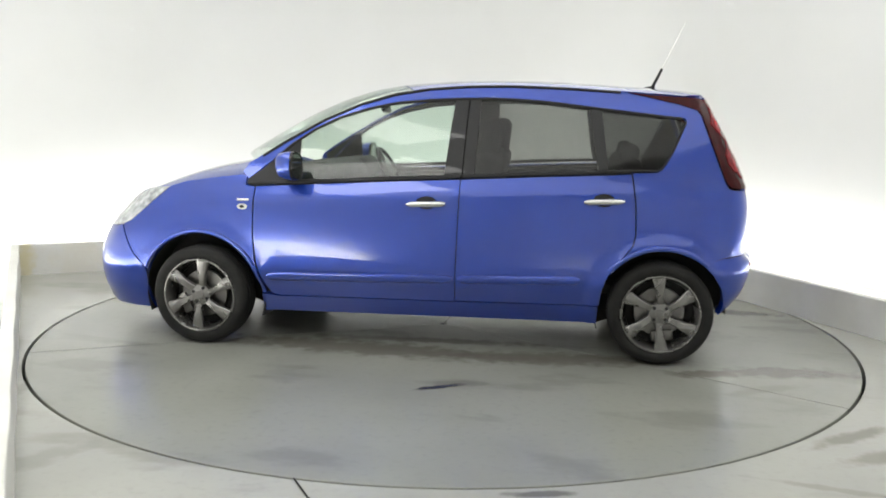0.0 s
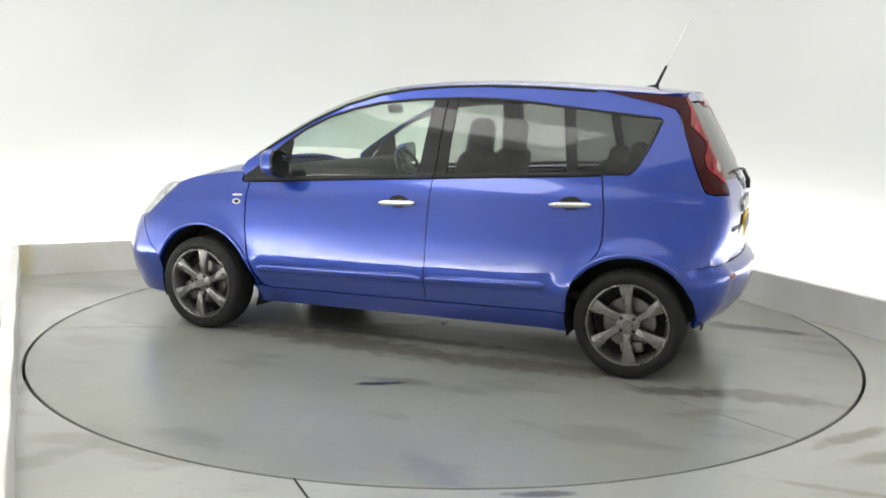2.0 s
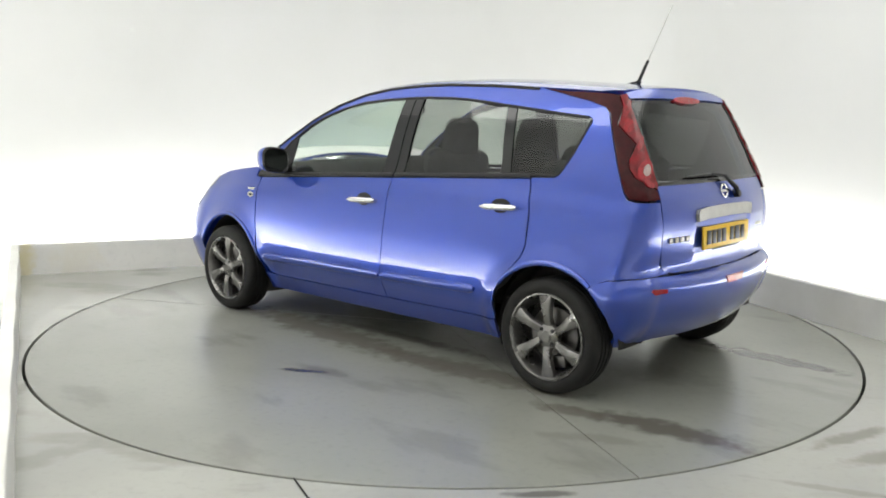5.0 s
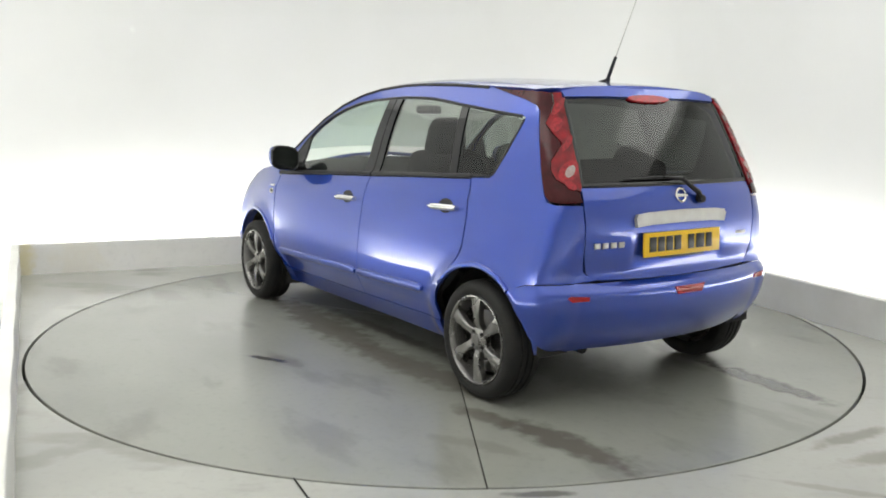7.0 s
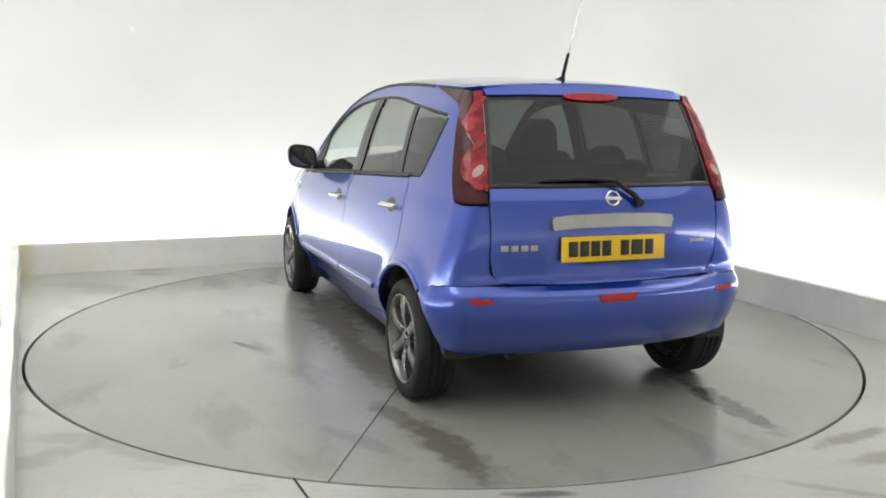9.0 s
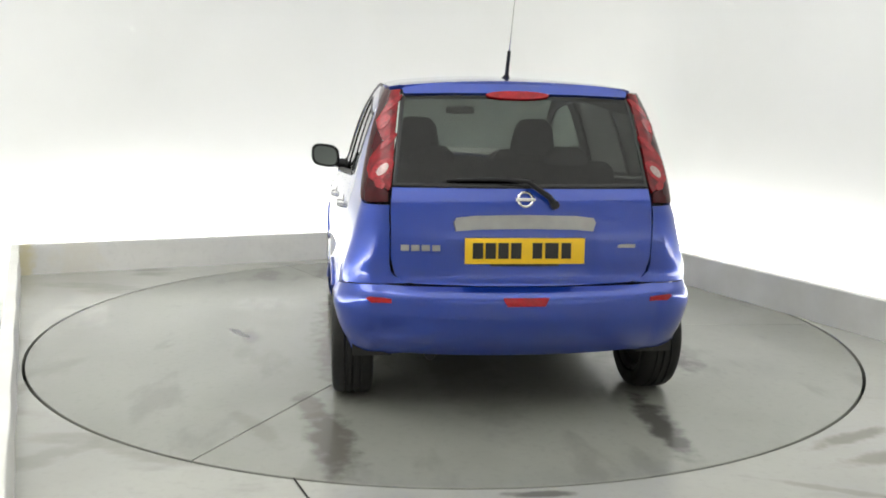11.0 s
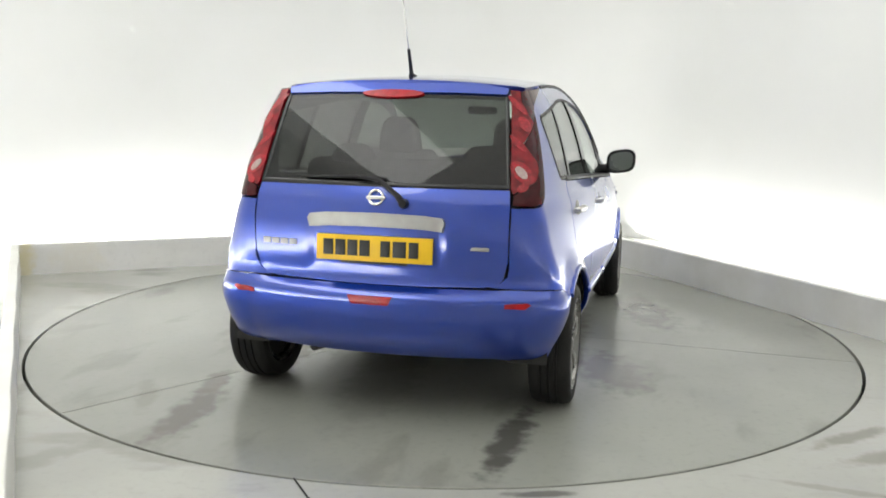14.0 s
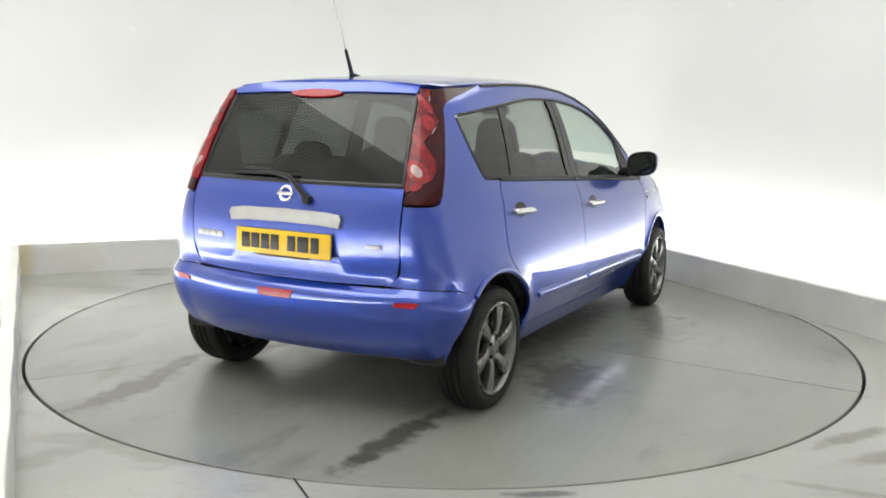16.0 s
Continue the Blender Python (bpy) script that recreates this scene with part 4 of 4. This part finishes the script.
def rod(name, pts, radii, mat, parent, n=8, label=""):
    bm = bmesh.new()
    rings = []
    for i, p in enumerate(pts):
        d = (Vector(pts[min(i + 1, len(pts) - 1)]) - Vector(pts[max(i - 1, 0)])).normalized()
        q = d.to_track_quat("Z", "Y").to_matrix()
        rings.append([bm.verts.new(Vector(p) + q @ Vector((radii[i] * math.cos(2 * math.pi * k / n), radii[i] * math.sin(2 * math.pi * k / n), 0))) for k in range(n)])
    for a, b in zip(rings, rings[1:]):
        for k in range(n):
            bm.faces.new((a[k], a[(k + 1) % n], b[(k + 1) % n], b[k]))
    bm.faces.new(rings[0])
    bm.faces.new(rings[-1])
    return from_bm(name, bm, mat, parent, label)


rod("exhaust_pipe", [(0.6, 0.10, 0.20), (-0.4, 0.12, 0.19), (-1.0, 0.25, 0.20), (-1.55, 0.38, 0.235)], [0.025, 0.025, 0.025, 0.025], LINER, car, 12)
rod("jacking_hook", [(-0.10, 0.70, 0.215), (-0.16, 0.71, 0.185), (-0.24, 0.71, 0.19), (-0.30, 0.70, 0.215)], [0.006, 0.006, 0.006, 0.006], BLACK, car)
# rear wiper
wp = rod("wiper_arm", [(rear_x(0.12, 0.955) - 0.012, -0.125, 0.950), (rear_x(0.1, 0.985) - 0.03, -0.10, 0.985), (rear_x(0.0, 1.04) - 0.03, -0.01, 1.048), (rear_x(0.1, 1.055) - 0.026, 0.10, 1.058)], [0.018, 0.013, 0.010, 0.006], BLACK, tg)
rod("wiper_blade", [(rear_x(0.33, 1.05) - 0.014, 0.335, 1.050), (rear_x(0.15, 1.055) - 0.018, 0.16, 1.056), (rear_x(0.0, 1.055) - 0.014, -0.04, 1.052)], [0.004, 0.008, 0.005], BLACK, wp)
rod("wiper_pivot", [(rear_x(0.12, 0.955) + 0.01, -0.125, 0.950), (rear_x(0.12, 0.955) - 0.03, -0.125, 0.953)], [0.022, 0.018], BLACK, wp, 14)
# aerial
ae = rod("aerial_base", [(-1.20, 0, 1.482), (-1.235, 0, 1.500), (-1.262, 0, 1.517)], [0.030, 0.020, 0.008], BLACK, car, 12)
rod("aerial_spring", [(-1.245, 0, 1.505), (-1.300, 0, 1.625)], [0.010, 0.008], BLACK, ae)
rod("aerial_rod", [(-1.300, 0, 1.625), (-1.425, 0, 1.900)], [0.0028, 0.002], CHROME, ae, label="thin steel aerial rod")


# ------------------------------------------------------------------ wheels, wells, mirrors
def wheel(x, y, s, turn):
    """Alloy wheel with six spokes, outer face at |y|; local z points outward."""
    m = Matrix.Translation((x, s * y, HUB_Z)) @ pose(0, 0, 0, -90 * s, 0, 0) @ pose(0, 0, 0, 0, 0, turn)
    rim = from_bm("wheel", lathe([(0.216, -0.012), (0.213, -0.003), (0.207, -0.002), (0.202, -0.008), (0.196, -0.030), (0.186, -0.060), (0.182, -0.16), (0.20, -0.175), (0.205, -0.16), (0.200, -0.05)], n=64), ALLOY, car, "graphite alloy rim")
    rim.matrix_basis = m
    tyre = [(0.210, -0.014), (0.222, -0.004), (0.240, 0.001), (0.258, -0.001), (0.272, -0.010), (0.280, -0.024), (0.2845, -0.040)]
    for g in (0.062, 0.095, 0.128):
        tyre += [(0.285, -g + 0.006), (0.278, -g + 0.004), (0.278, -g - 0.004), (0.285, -g - 0.006)]
    tyre += [(0.2845, -0.152), (0.280, -0.168), (0.270, -0.183), (0.248, -0.19), (0.210, -0.178)]
    from_bm("tyre", lathe(tyre, n=72), TYRE, rim, "black rubber tyre")
    for k in range(6):
        bm = bmesh.new()
        rows = []
        stations = ((0.040, 0.022, -0.004, -0.030), (0.075, 0.018, 0.000, -0.014), (0.120, 0.021, 0.006, -0.008), (0.165, 0.030, 0.013, -0.009), (0.204, 0.039, 0.017, -0.012))
        for r, w, off, h in stations:
            rows.append([bm.verts.new((r, off + a * w, h + b)) for a, b in ((-1, -0.035), (-1, -0.006), (-0.75, 0), (0.75, 0), (1, -0.006), (1, -0.035))])
        for p, q in zip(rows, rows[1:]):
            for j in range(6):
                bm.faces.new((p[j], p[(j + 1) % 6], q[(j + 1) % 6], q[j]))
        bm.faces.new(rows[0])
        bm.faces.new(rows[-1])
        bmesh.ops.transform(bm, matrix=pose(0, 0, 0, 0, 0, 60 * k), verts=bm.verts)
        from_bm("spoke", bm, ALLOY, rim)
    from_bm("hub", lathe([(0.0005, -0.012), (0.026, -0.012), (0.029, -0.018), (0.060, -0.026), (0.064, -0.05), (0.0005, -0.06)], n=32, closed=False), ALLOY, rim)
    for k in range(4):
        a = radians(45 + 90 * k)
        from_bm("wheel_nut", lathe([(0.0005, 0.0), (0.009, 0.0), (0.010, -0.012), (0.0005, -0.012)], Matrix.Translation((0.045 * math.cos(a), 0.045 * math.sin(a), -0.016)), n=8, closed=False), DARKALLOY, rim)
    from_bm("brake_disc", lathe([(0.05, -0.085), (0.135, -0.085), (0.137, -0.09), (0.137, -0.105), (0.05, -0.105)], n=48), STEEL, rim, "worn steel brake disc")
    from_bm("brake_caliper", box_bm(0.06, 0.12, 0.05, pose(0.13, 0.02, -0.09, 0, 0, 8), 0.012), STEEL, rim)
    from_bm("brake_backing", lathe([(0.0005, -0.125), (0.184, -0.125), (0.184, -0.135), (0.0005, -0.135)], n=40, closed=False), LINER, rim)
    return rim


for s in (1, -1):
    wheel(HX_F, 0.908, s, 20 if s > 0 else 35)
    wheel(HX_R, 0.826, s, 90 if s > 0 else 12)


def wheel_well(x, r, s, out, hi):
    bm = bmesh.new()
    rows = []
    for i in range(25):
        a = radians(-20 + (hi + 20) * i / 24)
        c, d = math.cos(a), math.sin(a)
        rows.append([bm.verts.new((x + q * c, s * y, HUB_Z + q * d)) for q, y in ((r + 0.004, out), (r + 0.012, 0.70), (r + 0.01, 0.56), (0.03, 0.56))])
    for p, q in zip(rows, rows[1:]):
        for j in range(3):
            bm.faces.new((p[j], p[j + 1], q[j + 1], q[j]))
    return from_bm("wheel_well", bm, LINER, car)


for s in (1, -1):
    wheel_well(HX_F, ARCH_F, s, 0.81, 200)
    wheel_well(HX_R, ARCH_R, s, 0.735, 182)


def door_mirror(s):
    bm = bmesh.new()
    rows = []
    # stations from the front shell to the glass edge: x, half width, half height
    for x, w, h in ((0.832, 0.015, 0.012), (0.826, 0.060, 0.045), (0.806, 0.090, 0.066), (0.772, 0.104, 0.076), (0.732, 0.107, 0.079), (0.724, 0.103, 0.075), (0.728, 0.094, 0.066)):
        ring = []
        for k in range(24):
            a = 2 * math.pi * k / 24
            c, d = math.cos(a), math.sin(a)
            f = 1 / (abs(c) ** 3.2 + abs(d) ** 3.2) ** (1 / 3.2)
            ring.append(bm.verts.new((x, s * (0.908 + 0.90 * w * c * f), 1.033 + h * d * f + 0.012 * c)))
        rows.append(ring)
    for p, q in zip(rows, rows[1:]):
        for k in range(24):
            bm.faces.new((p[k], p[(k + 1) % 24], q[(k + 1) % 24], q[k]))
    bm.faces.new(rows[0])
    shell = from_bm("door_mirror", bm, PAINT, car, "blue door mirror with black edge")
    bm = bmesh.new()
    rows = []
    for x, w, h in ((0.732, 0.1085, 0.0805), (0.720, 0.1065, 0.0785), (0.716, 0.101, 0.073), (0.722, 0.096, 0.068)):
        ring = []
        for k in range(24):
            c, d = math.cos(2 * math.pi * k / 24), math.sin(2 * math.pi * k / 24)
            f = 1 / (abs(c) ** 3.2 + abs(d) ** 3.2) ** (1 / 3.2)
            ring.append(bm.verts.new((x, s * (0.908 + 0.90 * w * c * f), 1.033 + h * d * f + 0.012 * c)))
        rows.append(ring)
    for p, q in zip(rows, rows[1:]):
        for k in range(24):
            bm.faces.new((p[k], p[(k + 1) % 24], q[(k + 1) % 24], q[k]))
    bm.faces.new(rows[-1])
    from_bm("mirror_rim", bm, GLOSS, shell, "glossy black mirror rim")
    oval = []
    for k in range(24):
        c, d = math.cos(2 * math.pi * k / 24), math.sin(2 * math.pi * k / 24)
        f = 1 / (abs(c) ** 3.2 + abs(d) ** 3.2) ** (1 / 3.2)
        oval.append((s * (0.908 + 0.078 * c * f), 1.033 + 0.062 * d * f + 0.012 * c))
    bm = bmesh.new()
    near = [bm.verts.new((0.7195, y, z)) for y, z in oval]
    far = [bm.verts.new((0.7235, y, z)) for y, z in oval]
    bm.faces.new(near)
    bm.faces.new(far)
    for k in range(24):
        bm.faces.new((near[k], near[(k + 1) % 24], far[(k + 1) % 24], far[k]))
    from_bm("mirror_glass", bm, MIRROR, shell, "dim mirror glass")
    rod("mirror_arm", [(0.80, s * 0.735, 0.965), (0.79, s * 0.80, 0.975), (0.785, s * 0.86, 0.985)], [0.045, 0.034, 0.030], BLACK, shell, 12)
    return shell


door_mirror(1)
door_mirror(-1)


# ------------------------------------------------------------------ cabin
def cushion(sx, sy, sz, m, bevel, parent, name, mat=SEAT):
    return from_bm(name, box_bm(sx, sy, sz, m, bevel, 4), mat, parent)


def headrest(sx, sy, sz, m, parent):
    """Padded headrest, narrower towards its rounded top."""
    bm = box_bm(sx, sy, sz, Matrix(), sx * 0.49, 5)
    for v in bm.verts:
        k = max(0.0, v.co.z / sz + 0.5)
        v.co.y *= 1 - 0.34 * k ** 3
        v.co.z -= 0.9 * v.co.y ** 2 * k
    bmesh.ops.transform(bm, matrix=m, verts=bm.verts)
    return from_bm("headrest", bm, SEAT, parent)


def front_seat(y):
    st = cushion(0.50, 0.50, 0.16, pose(0.02, y, 0.56, 0, -6, 0), 0.06, car, "front_seat")
    cushion(0.14, 0.46, 0.60, pose(-0.235, y, 0.83, 0, -14, 0), 0.065, st, "backrest")
    headrest(0.11, 0.27, 0.24, pose(-0.305, y, 1.195, 0, -8, 0), st)
    rod("headrest_post", [(-0.29, y + 0.06, 1.05), (-0.30, y + 0.06, 1.15)], [0.007, 0.007], STEEL, st)
    rod("headrest_post", [(-0.29, y - 0.06, 1.05), (-0.30, y - 0.06, 1.15)], [0.007, 0.007], STEEL, st)


front_seat(0.345)
front_seat(-0.345)
bench = cushion(0.48, 1.18, 0.17, pose(-0.72, 0, 0.58, 0, -5, 0), 0.06, car, "rear_bench")
cushion(0.14, 1.18, 0.58, pose(-1.05, 0, 0.82, 0, -14, 0), 0.06, bench, "backrest")
for y in (0.34, -0.34):
    headrest(0.09, 0.24, 0.13, pose(-1.115, y, 1.115, 0, -10, 0), bench)
dash = from_bm("dashboard", box_bm(0.52, 1.38, 0.34, pose(0.84, 0, 0.845, 0, 6, 0), 0.09, 4), TRIM, car)
from_bm("instrument_hood", box_bm(0.26, 0.36, 0.12, pose(0.72, -0.345, 0.965, 0, 10, 0), 0.05, 3), TRIM, dash)
sw = from_bm("steering_wheel", lathe([(0.178 + 0.014 * math.cos(k * 0.7854), 0.014 * math.sin(k * 0.7854)) for k in range(8)], pose(0.46, -0.345, 0.93, 0, -62, 0), n=36), BLACK, car)
from_bm("wheel_boss", box_bm(0.14, 0.17, 0.05, pose(0.475, -0.345, 0.925, 0, -62, 0), 0.02, 3), BLACK, sw)
for a in (0, 180, 270):
    from_bm("wheel_spoke", box_bm(0.13, 0.03, 0.02, pose(0.465, -0.345, 0.928, 0, -62, 0) @ pose(0, 0, 0, 0, 0, a + 90) @ pose(0.11, 0, 0), 0.006), BLACK, sw)
rod("steering_column", [(0.48, -0.345, 0.92), (0.70, -0.345, 0.80)], [0.04, 0.05], BLACK, sw, 12)
from_bm("parcel_shelf", box_bm(0.42, 1.16, 0.03, pose(-1.36, 0, 0.93), 0.01), TRIM, car)
from_bm("interior_mirror", box_bm(0.03, 0.20, 0.055, pose(0.42, 0, 1.36, 0, 10, 0), 0.02, 3), BLACK, car)
from_bm("cabin_floor", box_bm(2.4, 1.40, 0.05, pose(-0.25, 0, 0.38), 0.01), LINER, car)

for ob in car.children:
    ob.matrix_basis = Matrix.Translation((0, CAR_SHIFT, 0.010)) @ ob.matrix_basis


# ------------------------------------------------------------------ movement
TURN = [(0, 8.41), (1, 15.14), (2, 21.86), (3, 28.6), (4, 35.43), (5, 42.3), (6, 49.19), (7, 56.08), (8, 62.91), (9, 69.75), (10, 76.53), (11, 83.33), (12, 90.21), (13, 97.15), (14, 104.06), (15, 110.97), (16, 117.86)]


def motions():
    walk(car, [(t, pose(0, 0, 0, 0, 0, 180 - a)) for t, a in TURN])
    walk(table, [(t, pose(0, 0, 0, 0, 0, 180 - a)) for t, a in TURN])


motions()
